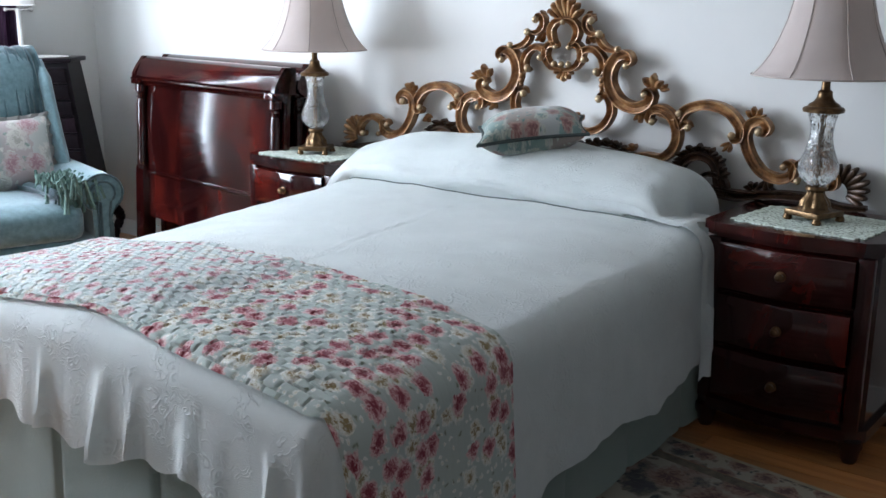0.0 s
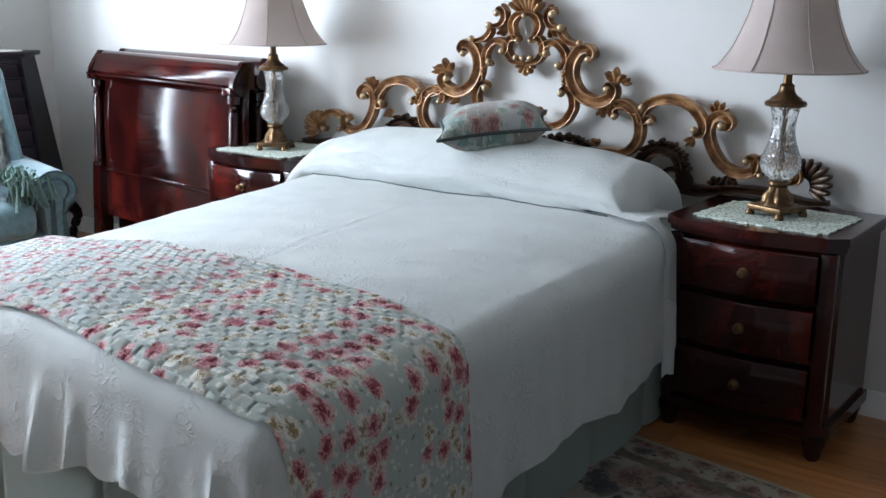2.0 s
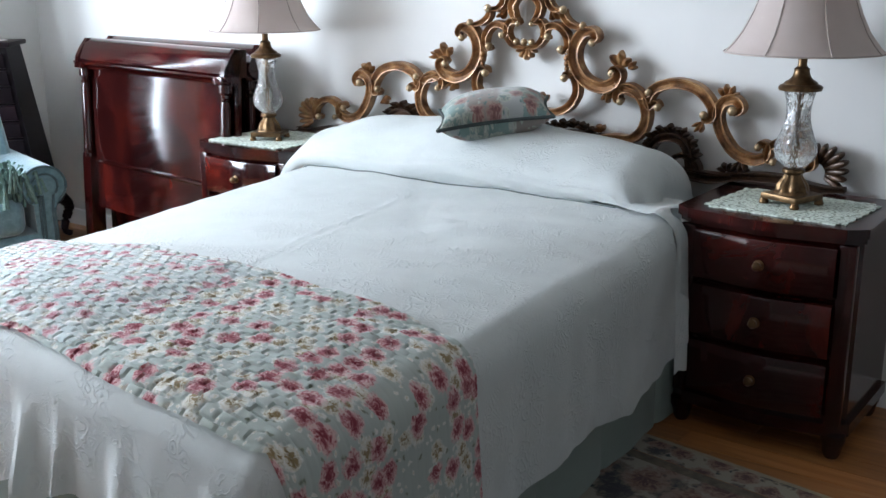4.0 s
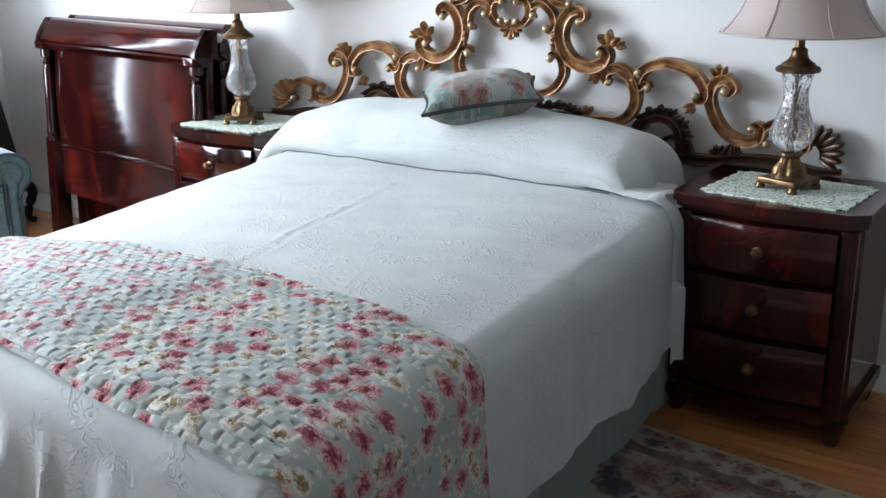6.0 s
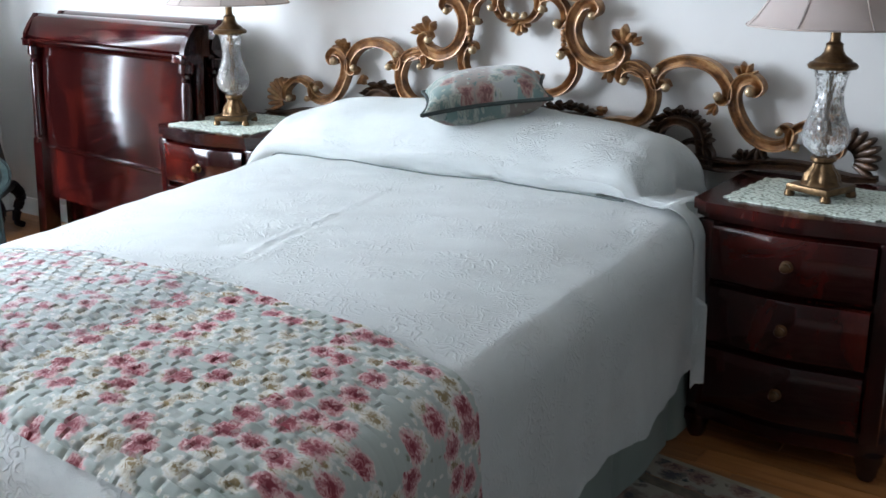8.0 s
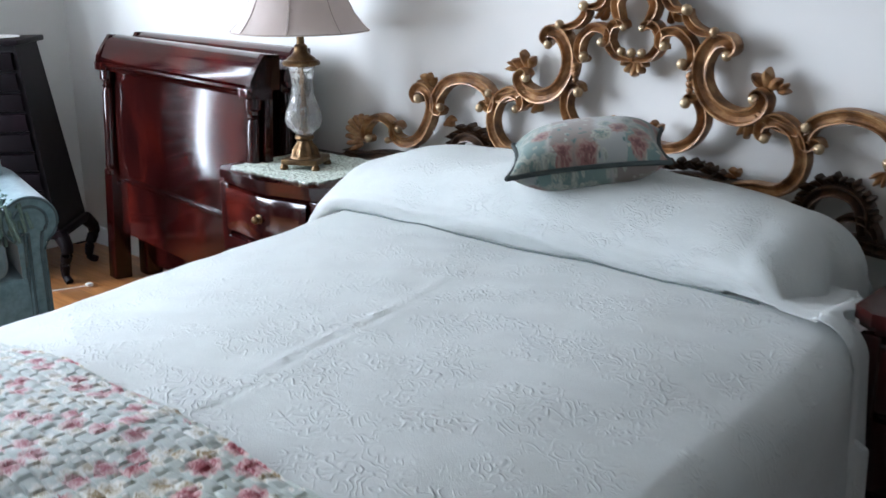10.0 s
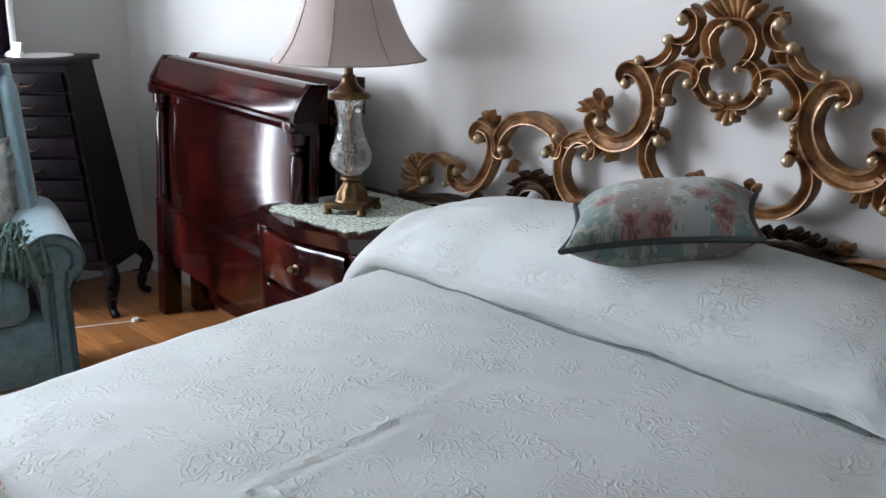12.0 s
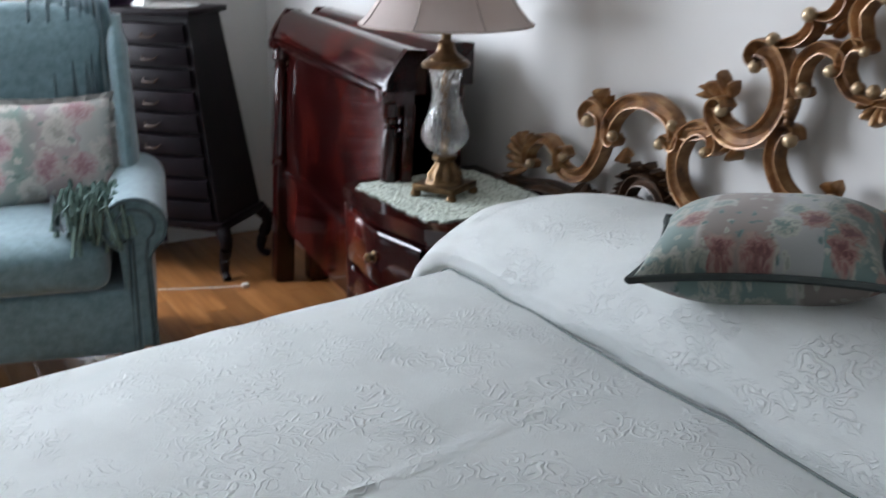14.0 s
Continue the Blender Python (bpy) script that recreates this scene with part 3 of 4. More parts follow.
def quilt_sheet(name, s0, s1, back, front, lift, puffs, mat, label=""):
    ns, nt_ = int((s1 - s0) / 0.0045), 180
    rows, uvs = [], []
    for i in range(ns + 1):
        s = s0 + (s1 - s0) * i / ns
        t0, t1 = front(s), back(s)
        row, uvr = [], []
        for j in range(nt_ + 1):
            t = t0 + (t1 - t0) * j / nt_
            p = cover(s, t, 0.6)
            e = 0.004
            nrm = (cover(s + e, t, 0.6) - p).cross(cover(s, t + e, 0.6) - p).normalized()
            edge = min(1.0, 6 * min(j, nt_ - j) / nt_, 8 * min(i, ns - i) / ns)
            h = lift * (0.4 + 0.6 * edge) + puffs * puff(s, t) * (1.0 if s < BR - 0.12 else max(0.25, 1 - (s - BR + 0.12) * 6))
            row.append(p + nrm * h)
            uvr.append((s, t))
        rows.append(row)
        uvs.append(uvr)
    bm = grid(rows, uv=uvs)
    bmesh.ops.solidify(bm, geom=bm.faces[:], thickness=0.004)
    part(name, bm, mat, quilt, label)


def quilt_back(s):
    return -1.548 - 0.045 * (s + 0.4) / 1.1 - 0.02 * max(0.0, -s - 0.25) / 0.3 + 0.005 * math.sin(s * 13)


def quilt_front(s):
    return -2.135 - 0.05 * max(0.0, s - 0.25) + 0.01 * math.sin(s * 9 + 1)


quilt_sheet("quilt_layer", -0.69, BR + 0.47, quilt_back, quilt_front, 0.013, 0.0068, QUILT)
# turned-back layer on the lit side, coloured as if washed out by glare
quilt_sheet("quilt_flap", -0.69, 0.235, lambda s: quilt_back(s) - 0.012, lambda s: quilt_front(s) + 0.012, 0.023, 0.0075, QUILTBACK, "turned-back double layer of the quilt, its print paled as by glare")


# ---- carved headboard ----
HY = -0.035


def scroll(points, w, parent, depth=0.036, mat=None, t0=0.5, t1=0.5):
    """A carved C-scroll: a channelled band with raised rims along a curve in the headboard's plane."""
    c = glide([(x - 0.015, 0, z) for x, z in points], 7)
    n = len(c)
    section = ((-1, 0.0), (-1.0, 0.62), (-0.86, 0.92), (-0.66, 0.9), (-0.5, 0.66), (0, 0.5), (0.5, 0.66), (0.66, 0.9), (0.86, 0.92), (1.0, 0.62), (1, 0.0))
    rows = []
    for i, p in enumerate(c):
        d = (c[min(i + 1, n - 1)] - c[max(i - 1, 0)]).normalized()
        side = Vector((-d.z, 0, d.x))
        f = i / (n - 1)
        k = min(1.0, t0 + (1 - t0) * min(1.0, f / 0.3), t1 + (1 - t1) * min(1.0, (1 - f) / 0.3))
        rise = 1.0 + 0.25 * (1 - k)
        rows.append([p + side * (w / 2 * k * a) + Vector((0, HY - depth * b * rise, 0)) for a, b in section])
    bm = grid(rows, closed_v=True)
    bm.verts.ensure_lookup_table()
    m = len(section)
    bm.faces.new([bm.verts[k] for k in range(m)])
    bm.faces.new([bm.verts[len(bm.verts) - m + k] for k in range(m)])
    return part("scroll", bm, mat or GOLD, parent)


def fan(x, z, r, angle, spread, lobes, parent, mat=None, name="shell", depth=0.03, inner=0.2, curl=0.3):
    """Ribbed shell or leaf: one cupped sheet with a lobe to each rib, closed behind."""
    per, rows = 8, []
    steps = lobes * per
    for k in range(steps + 1):
        u = k / steps
        a = radians(angle + spread * (u - 0.5))
        rib = abs(math.sin(u * lobes * math.pi)) ** 0.6 if name == "shell" else 1 - abs(2 * ((u * lobes) % 1.0 if k < steps else 0.0) - 1)
        reach = r * ((0.72 + 0.3 * rib) if name == "shell" else (0.74 + 0.3 * rib ** 0.8)) * (1 - 0.2 * abs(u - 0.5) * 2)
        front = []
        for i in range(9):
            f = i / 8
            rr = r * inner * 0.8 * (1 - f) + reach * f
            lift = depth * (0.35 + 0.5 * math.sin(f * 2.3) + curl * f * f) * (0.45 + 0.55 * rib * min(1.0, 0.3 + f))
            if i == 8:
                lift *= 0.55
            front.append((x - 0.015 + math.cos(a) * rr, HY - lift, z + math.sin(a) * rr))
        back = [(front[8][0], HY, front[8][2]), (front[0][0], HY, front[0][2])]
        rows.append(front + back)
    bm = grid(rows, closed_v=True)
    bm.verts.ensure_lookup_table()
    bm.faces.new([bm.verts[q] for q in range(11)])
    bm.faces.new([bm.verts[len(bm.verts) - 11 + q] for q in range(11)])
    return part(name, bm, mat or GOLD, parent)


def bead(x, z, r, parent, mat=None):
    return part("bead", ball(x - 0.015, HY - 0.032, z, r), mat or BEADGOLD, parent)


headboard = thing("headboard", "ornate carved gilt rococo headboard with open scrollwork", "headboard")
for m in (1, -1):
    def pts(*p):
        return [(m * x, z) for x, z in p]
    # great crescent beside the middle
    scroll(pts((0.258, 1.058), (0.274, 1.072), (0.258, 1.09), (0.222, 1.08), (0.196, 1.036), (0.199, 0.982), (0.236, 0.932), (0.294, 0.911), (0.343, 0.926), (0.362, 0.955), (0.348, 0.972), (0.335, 0.96)), 0.044, headboard, 0.042)
    bead(m * 0.262, 1.054, 0.013, headboard)
    bead(m * 0.337, 0.959, 0.013, headboard)
    fan(m * 0.352, 0.97, 0.062, 90 - m * 8, 120, 3, headboard, name="leaf")
    fan(m * 0.375, 0.975, 0.045, 90 - m * 70, 60, 2, headboard, name="leaf")
    fan(m * 0.31, 0.905, 0.045, 270 + m * 12, 90, 3, headboard, name="leaf")
    # hanging scroll outside it
    scroll(pts((0.372, 0.868), (0.356, 0.878), (0.362, 0.903), (0.4, 0.914), (0.442, 0.887), (0.463, 0.833), (0.449, 0.78), (0.406, 0.748), (0.35, 0.75), (0.3, 0.745)), 0.036, headboard)
    bead(m * 0.371, 0.869, 0.012, headboard)
    scroll(pts((0.345, 0.925), (0.39, 0.905), (0.44, 0.893), (0.475, 0.9)), 0.03, headboard, 0.03)
    bead(m * 0.47, 0.906, 0.012, headboard)
    fan(m * 0.3, 0.758, 0.032, 90 + m * 30, 120, 3, headboard, name="leaf")
    # shoulder arch
    scroll(pts((0.506, 0.857), (0.494, 0.872), (0.472, 0.862), (0.468, 0.89), (0.496, 0.922), (0.562, 0.939), (0.633, 0.924), (0.679, 0.88), (0.686, 0.842), (0.668, 0.832), (0.657, 0.846)), 0.036, headboard)
    bead(m * 0.504, 0.86, 0.013, headboard)
    bead(m * 0.659, 0.847, 0.013, headboard)
    fan(m * 0.648, 0.825, 0.04, 270 - m * 30, 90, 3, headboard, name="leaf")
    # corner scroll and its leaf
    scroll(pts((0.748, 0.864), (0.766, 0.862), (0.775, 0.88), (0.752, 0.9), (0.716, 0.888), (0.702, 0.846), (0.72, 0.791), (0.762, 0.74), (0.818, 0.721), (0.86, 0.735), (0.866, 0.765), (0.848, 0.775), (0.836, 0.762)), 0.036, headboard)
    bead(m * 0.75, 0.866, 0.015, headboard)
    bead(m * 0.838, 0.763, 0.012, headboard)
    fan(m * 0.722, 0.89, 0.056, 90 - m * 10, 110, 4, headboard, name="leaf")
    fan(m * 0.775, 0.715, 0.045, 270 + m * 5, 110, 3, headboard, UMBER, name="leaf")
    # small end arch with its shell
    scroll(pts((0.888, 0.722), (0.868, 0.728), (0.872, 0.765), (0.91, 0.788), (0.955, 0.784), (0.995, 0.752), (1.0, 0.72), (0.98, 0.712), (0.974, 0.725)), 0.026, headboard)
    bead(m * 0.886, 0.722, 0.011, headboard)
    bead(m * 0.975, 0.718, 0.012, headboard)
    # the right shell takes the darker gold, the left one the plain gold
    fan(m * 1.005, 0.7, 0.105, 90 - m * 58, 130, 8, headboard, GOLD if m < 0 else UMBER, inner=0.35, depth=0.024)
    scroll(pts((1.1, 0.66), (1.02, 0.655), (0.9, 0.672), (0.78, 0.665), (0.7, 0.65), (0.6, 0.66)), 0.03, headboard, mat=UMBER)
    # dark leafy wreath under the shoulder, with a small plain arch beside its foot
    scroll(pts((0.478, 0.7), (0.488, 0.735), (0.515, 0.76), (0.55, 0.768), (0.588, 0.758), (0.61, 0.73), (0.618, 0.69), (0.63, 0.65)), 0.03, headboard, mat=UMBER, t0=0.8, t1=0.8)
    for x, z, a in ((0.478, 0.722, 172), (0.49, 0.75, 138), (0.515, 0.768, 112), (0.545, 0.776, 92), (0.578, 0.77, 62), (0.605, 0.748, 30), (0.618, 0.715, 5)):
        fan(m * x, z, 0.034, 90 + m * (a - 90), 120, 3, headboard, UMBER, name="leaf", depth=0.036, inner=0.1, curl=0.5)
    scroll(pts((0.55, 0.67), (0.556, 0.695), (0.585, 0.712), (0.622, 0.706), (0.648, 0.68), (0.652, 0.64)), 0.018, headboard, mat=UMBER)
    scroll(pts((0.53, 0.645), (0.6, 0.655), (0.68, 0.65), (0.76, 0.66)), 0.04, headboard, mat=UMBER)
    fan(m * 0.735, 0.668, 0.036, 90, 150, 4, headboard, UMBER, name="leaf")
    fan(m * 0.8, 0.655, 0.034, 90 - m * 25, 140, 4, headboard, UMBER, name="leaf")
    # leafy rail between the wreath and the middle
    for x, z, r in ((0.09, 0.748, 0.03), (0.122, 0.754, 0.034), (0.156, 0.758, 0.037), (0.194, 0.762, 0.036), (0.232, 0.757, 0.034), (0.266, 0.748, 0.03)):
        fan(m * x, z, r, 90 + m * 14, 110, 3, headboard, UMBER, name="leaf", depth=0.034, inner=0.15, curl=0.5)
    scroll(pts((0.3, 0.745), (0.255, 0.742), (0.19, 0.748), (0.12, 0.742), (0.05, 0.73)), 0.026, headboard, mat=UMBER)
    # inner frame
    scroll(pts((0.094, 1.066), (0.08, 1.066), (0.074, 1.082), (0.088, 1.1), (0.125, 1.104), (0.158, 1.078), (0.168, 1.045), (0.156, 1.02), (0.143, 1.026)), 0.026, headboard)
    bead(m * 0.092, 1.068, 0.012, headboard)
    bead(m * 0.145, 1.028, 0.014, headboard)
    for z, r in ((1.0, 0.012), (0.982, 0.011), (0.966, 0.009)):
        bead(m * 0.17, z, r, headboard, GOLD)
    scroll(pts((0.158, 0.932), (0.165, 0.948), (0.188, 0.945), (0.204, 0.915), (0.203, 0.878), (0.172, 0.836), (0.118, 0.814), (0.06, 0.82), (0.0, 0.836)), 0.03, headboard)
    bead(m * 0.16, 0.934, 0.014, headboard)
    bead(m * 0.058, 0.845, 0.014, headboard)
    fan(m * 0.062, 0.838, 0.045, 90 - m * 20, 80, 2, headboard, name="leaf")
    # keyhole under the crest
    scroll(pts((0.026, 1.106), (0.036, 1.118), (0.064, 1.112), (0.076, 1.075), (0.05, 1.038), (0.004, 1.028)), 0.026, headboard)
    bead(m * 0.028, 1.108, 0.009, headboard)
    scroll(pts((0.036, 1.118), (0.05, 1.14), (0.056, 1.168), (0.036, 1.196), (0.0, 1.205)), 0.028, headboard)
    bead(m * 0.03, 1.048, 0.012, headboard)
    # ribbon that falls from the crest
    scroll(pts((0.118, 1.2), (0.11, 1.216), (0.092, 1.208), (0.09, 1.182), (0.11, 1.16), (0.145, 1.157)), 0.026, headboard)
    bead(m * 0.116, 1.203, 0.014, headboard)
    bead(m * 0.15, 1.158, 0.014, headboard)
    scroll(pts((0.148, 1.16), (0.15, 1.135), (0.178, 1.11), (0.23, 1.098)), 0.024, headboard)
    bead(m * 0.226, 1.108, 0.013, headboard)
    fan(m * 0.088, 1.165, 0.05, 270 + m * 40, 80, 3, headboard, name="leaf")
    fan(m * 0.07, 1.2, 0.055, 90 - m * 62, 60, 3, headboard, name="leaf")
bead(0.0, 1.047, 0.012, headboard)
bead(0.0, 1.196, 0.01, headboard, BEADGOLD)
fan(0.0, 1.185, 0.105, 90, 120, 7, headboard, depth=0.04)
fan(0.0, 1.035, 0.05, 270, 150, 5, headboard)
for x in (-0.3, 0.27):
    part("hanging_post", box(x - 0.02, x + 0.02, -0.034, -0.001, 0.25, 0.75, 0.003), DARK, headboard)


# ---- tapestry cushion ----
def cushion(w, h, d, mat, name, parent, pinch=0.18):
    n = 28
    bm = bmesh.new()
    for face in (1, -1):
        rows, uvs = [], []
        for i in range(n + 1):
            u = -1 + 2 * i / n
            row, uvr = [], []
            for j in range(n + 1):
                v = -1 + 2 * j / n
                k = ((1 - abs(u) ** 2.8) * (1 - abs(v) ** 2.8)) ** 0.55
                bow = 1 - pinch * 0.5 * (1 - v * v) * abs(u) ** 2, 1 - pinch * (1 - u * u) * abs(v) ** 2
                row.append((u * w / 2 * bow[0], v * h / 2 * bow[1], face * d / 2 * k * (1 + 0.06 * noise.noise((u * 2, v * 2, face)))))
                uvr.append((u * w / 2 + 3 * face, v * h / 2))
            rows.append(row)
            uvs.append(uvr)
        grid(rows, uv=uvs, bm=bm)
    bmesh.ops.remove_doubles(bm, verts=bm.verts[:], dist=0.0004)
    return part(name, bm, mat, parent)


def rim(w, h, pinch=0.18):
    out = []
    for k in range(81):
        a = k / 80 * 4
        u, v = ((-1 + 2 * a, -1) if a < 1 else (1, -1 + 2 * (a - 1)) if a < 2 else (1 - 2 * (a - 2), 1) if a < 3 else (-1, 1 - 2 * (a - 3)))
        out.append((u * w / 2 * (1 - pinch * 0.5 * (1 - v * v) * abs(u) ** 2), v * h / 2 * (1 - pinch * (1 - u * u) * abs(v) ** 2), 0))
    return out


cush = thing("throw_pillow", "small floral tapestry pillow with dark green cord piping", "pillow", pose(0.062, -0.362, 0.842, 7, -7, 35))
cushion(0.36, 0.25, 0.15, TAPESTRY, "cover", cush, 0.2)
part("piping", tube(rim(0.365, 0.255, 0.2), 0.006, 6), GREENCORD, cush, "dark green cord piping")


# ---- nightstands ----
def front_line(w, d, n=24, bow=0.028):
    """Serpentine front with canted corners; the back is straight."""
    pts = [(w / 2, 0), (w / 2, -d + 0.05)]
    for i in range(n + 1):
        u = 1 - 2 * i / n
        pts.append((u * (w / 2 - 0.045), -d + 0.012 - bow * (math.cos(u * math.pi * 1.0) * 0.5 + 0.5) + 0.0))
    return pts + [(-w / 2, -d + 0.05), (-w / 2, 0)]


def nightstand(at, label):
    n = thing("nightstand", label, "nightstand", at, "nightstands beside the bed")
    w, d, H = 0.495, 0.42, 0.645
    part("top", outline(front_line(w + 0.025, d + 0.02), H - 0.026, H), MAHOGANY, n)
    part("top_moulding", outline(front_line(w + 0.012, d + 0.01), H - 0.042, H - 0.026), MAHOGANY, n)
    part("body", outline(front_line(w - 0.01, d - 0.01, bow=0.022), 0.09, H - 0.042), MAHOGANY, n)
    part("plinth", outline(front_line(w + 0.015, d + 0.006), 0.065, 0.1), MAHOGANY, n)
    for k, (z0, z1) in enumerate(((0.45, 0.592), (0.285, 0.435), (0.115, 0.27))):
        rows = []
        for i in range(25):
            u = 1 - 2 * i / 24
            y = -d + 0.012 - 0.022 * (math.cos(u * math.pi) * 0.5 + 0.5)
            rows.append([(u * (w / 2 - 0.055), y - o, z) for o, z in ((0.0, z0), (0.016, z0 + 0.003), (0.019, z0 + 0.01), (0.019, z1 - 0.01), (0.016, z1 - 0.003), (0.0, z1))])
        dr = part("drawer", grid(rows), FLAME, n)
        part("knob", lathe([(0.0, 0.026), (0.009, 0.024), (0.013, 0.017), (0.011, 0.01), (0.005, 0.006), (0.015, 0.002), (0.016, 0)], 16), BRASS, dr, "round brass knob", at=pose(0.0, -d - 0.028, (z0 + z1) / 2, 90, 0, 0))
        part("drawer_bead", tube([(x, y - 0.004, z1 + 0.007) for x, y in front_line(w - 0.01, d - 0.01, bow=0.022)[2:-2]], 0.0035, 6), MAHOGANY, n)
    for x in (-w / 2 + 0.03, w / 2 - 0.03):
        for y in (-d + 0.035, -0.04):
            part("foot", lathe([(0.018, 0), (0.024, 0.012), (0.028, 0.035), (0.034, 0.05), (0.034, 0.07)], 12), MAHOGANY, n, at=pose(x, y, 0))
        part("corner_stile", box(x - 0.022, x + 0.022, -d + 0.004, -d + 0.03, 0.1, H - 0.045, 0.006), MAHOGANY, n)
    return n


nightstand(pose(-1.04, -0.035, 0), "polished red mahogany nightstand with bowed drawers and brass knobs")
nightstand(pose(0.998, -0.045, 0), "dark mahogany nightstand with bowed drawers beside the bed")


def doily(x0, x1, y0, y1, z, turn, label):
    n, pts = 72, []
    for k in range(n * 2):
        a = k / (n * 2) * 4
        u, v = ((-1 + 2 * a, -1) if a < 1 else (1, -1 + 2 * (a - 1)) if a < 2 else (1 - 2 * (a - 2), 1) if a < 3 else (-1, 1 - 2 * (a - 3)))
        s = 1 + 0.035 * abs(math.sin(k * math.pi / 6)) + 0.01 * noise.noise((u * 3, v * 3, 1))
        c = 0.93 if abs(u) > 0.9 and abs(v) > 0.9 else 1
        pts.append((u * (x1 - x0) / 2 * s * c, v * (y1 - y0) / 2 * s * c))
    d = thing("doily", label, "doily", pose((x0 + x1) / 2, (y0 + y1) / 2, z, 0, 0, turn), "lace doilies")
    part("lace", outline(pts, 0.0, 0.0035), LACE, d, smooth=False)


doily(-1.25, -0.86, -0.43, -0.08, 0.6455, 2, "mint-green crocheted lace doily on the nightstand")
doily(0.815, 1.2, -0.43, -0.13, 0.6455, -4, "mint-green lace doily with a scalloped edge")


# ---- table lamps ----
def table_lamp(at, label):
    L = thing("table_lamp", label, "lamp", at, "bedside lamps")
    part("base_plate", box(-0.06, 0.06, -0.06, 0.06, 0.014, 0.032, 0.005), BRASS, L)
    for x in (-0.052, 0.052):
        for y in (-0.052, 0.052):
            part("foot", lathe([(0.012, 0), (0.014, 0.005), (0.01, 0.016)], 10), BRASS, L, at=pose(x, y, 0))
    prof = [(0.05, 0.032), (0.047, 0.038), (0.042, 0.042), (0.04, 0.055), (0.033, 0.066), (0.026, 0.075), (0.024, 0.085), (0.031, 0.092), (0.03, 0.1), (0.02, 0.104)]
    lobed = [[(r * (1 + (0.1 if 0.04 < z < 0.08 else 0.02) * math.cos(8 * a)) * math.cos(a), r * (1 + (0.1 if 0.04 < z < 0.08 else 0.02) * math.cos(8 * a)) * math.sin(a), z) for a in [2 * math.pi * k / 48 for k in range(48)]] for r, z in prof]
    bm = grid(lobed, closed_v=True)
    part("pedestal", bm, BRASS, L)
    part("glass_body", lathe([(0.022, 0.103), (0.034, 0.112), (0.052, 0.128), (0.059, 0.148), (0.056, 0.17), (0.045, 0.198), (0.035, 0.23), (0.032, 0.255), (0.036, 0.29), (0.045, 0.322)], 12), CRYSTAL, L, "cut crystal glass body")
    part("rod", tube([(0, 0, 0.1), (0, 0, 0.33)], 0.005), BRASS, L)
    part("cap", lathe([(0.057, 0.317), (0.059, 0.325), (0.054, 0.331), (0.045, 0.334), (0.043, 0.339), (0.03, 0.347), (0.023, 0.357), (0.02, 0.37), (0.021, 0.375), (0.013, 0.381), (0.012, 0.388), (0.012, 0.41), (0.009, 0.43), (0.009, 0.47)], 24), BRASS, L)
    part("socket", lathe([(0.009, 0.465), (0.017, 0.475), (0.017, 0.53), (0.012, 0.54)], 16), BRASS, L)
    # bell shade with eight panels
    rows, seg = [], 48
    prof = [(0.212, 0.42), (0.206, 0.425), (0.19, 0.442), (0.166, 0.475), (0.144, 0.52), (0.125, 0.57), (0.112, 0.62), (0.105, 0.66), (0.102, 0.69)]
    for r, z in prof:
        row = []
        for k in range(seg):
            a = 2 * math.pi * k / seg + 0.2
            u = (k % 6) / 6 - 0.5
            rr = r * (1 - 0.02 * (0.25 - u * u) * 4)
            zz = z
            row.append((rr * math.cos(a), rr * math.sin(a), zz))
        rows.append(row)
    bm = grid(rows, closed_v=True)
    bmesh.ops.solidify(bm, geom=bm.faces[:], thickness=0.002)
    sh = part("shade", bm, SHADE, L, "beige cloth bell shade with panel seams")
    for k in range(8):
        a = 2 * math.pi * k * 6 / seg + 0.2
        part("seam", tube([((r + 0.001) * math.cos(a), (r + 0.001) * math.sin(a), z) for r, z in prof], 0.0016, 5), SEAM, sh)
    part("hem", tube([rows[0][k % seg] for k in range(seg + 1)], 0.0025, 5), SEAM, sh)
    part("harp", tube(glide([(0.015, 0, 0.47), (0.05, 0, 0.55), (0.03, 0, 0.68), (0, 0, 0.7), (-0.03, 0, 0.68), (-0.05, 0, 0.55), (-0.015, 0, 0.47)], 5), 0.0025, 6), BRASS, L)
    part("finial", lathe([(0.006, 0.69), (0.012, 0.71), (0.004, 0.73), (0.0, 0.74)], 12), BRASS, L)
    return L


table_lamp(pose(-1.057, -0.276, 0.649, 0, 0, 28), "crystal and brass table lamp with a beige bell shade")
table_lamp(pose(1.0, -0.27, 0.649, 0, 0, -20), "crystal and brass table lamp with a beige bell shade")


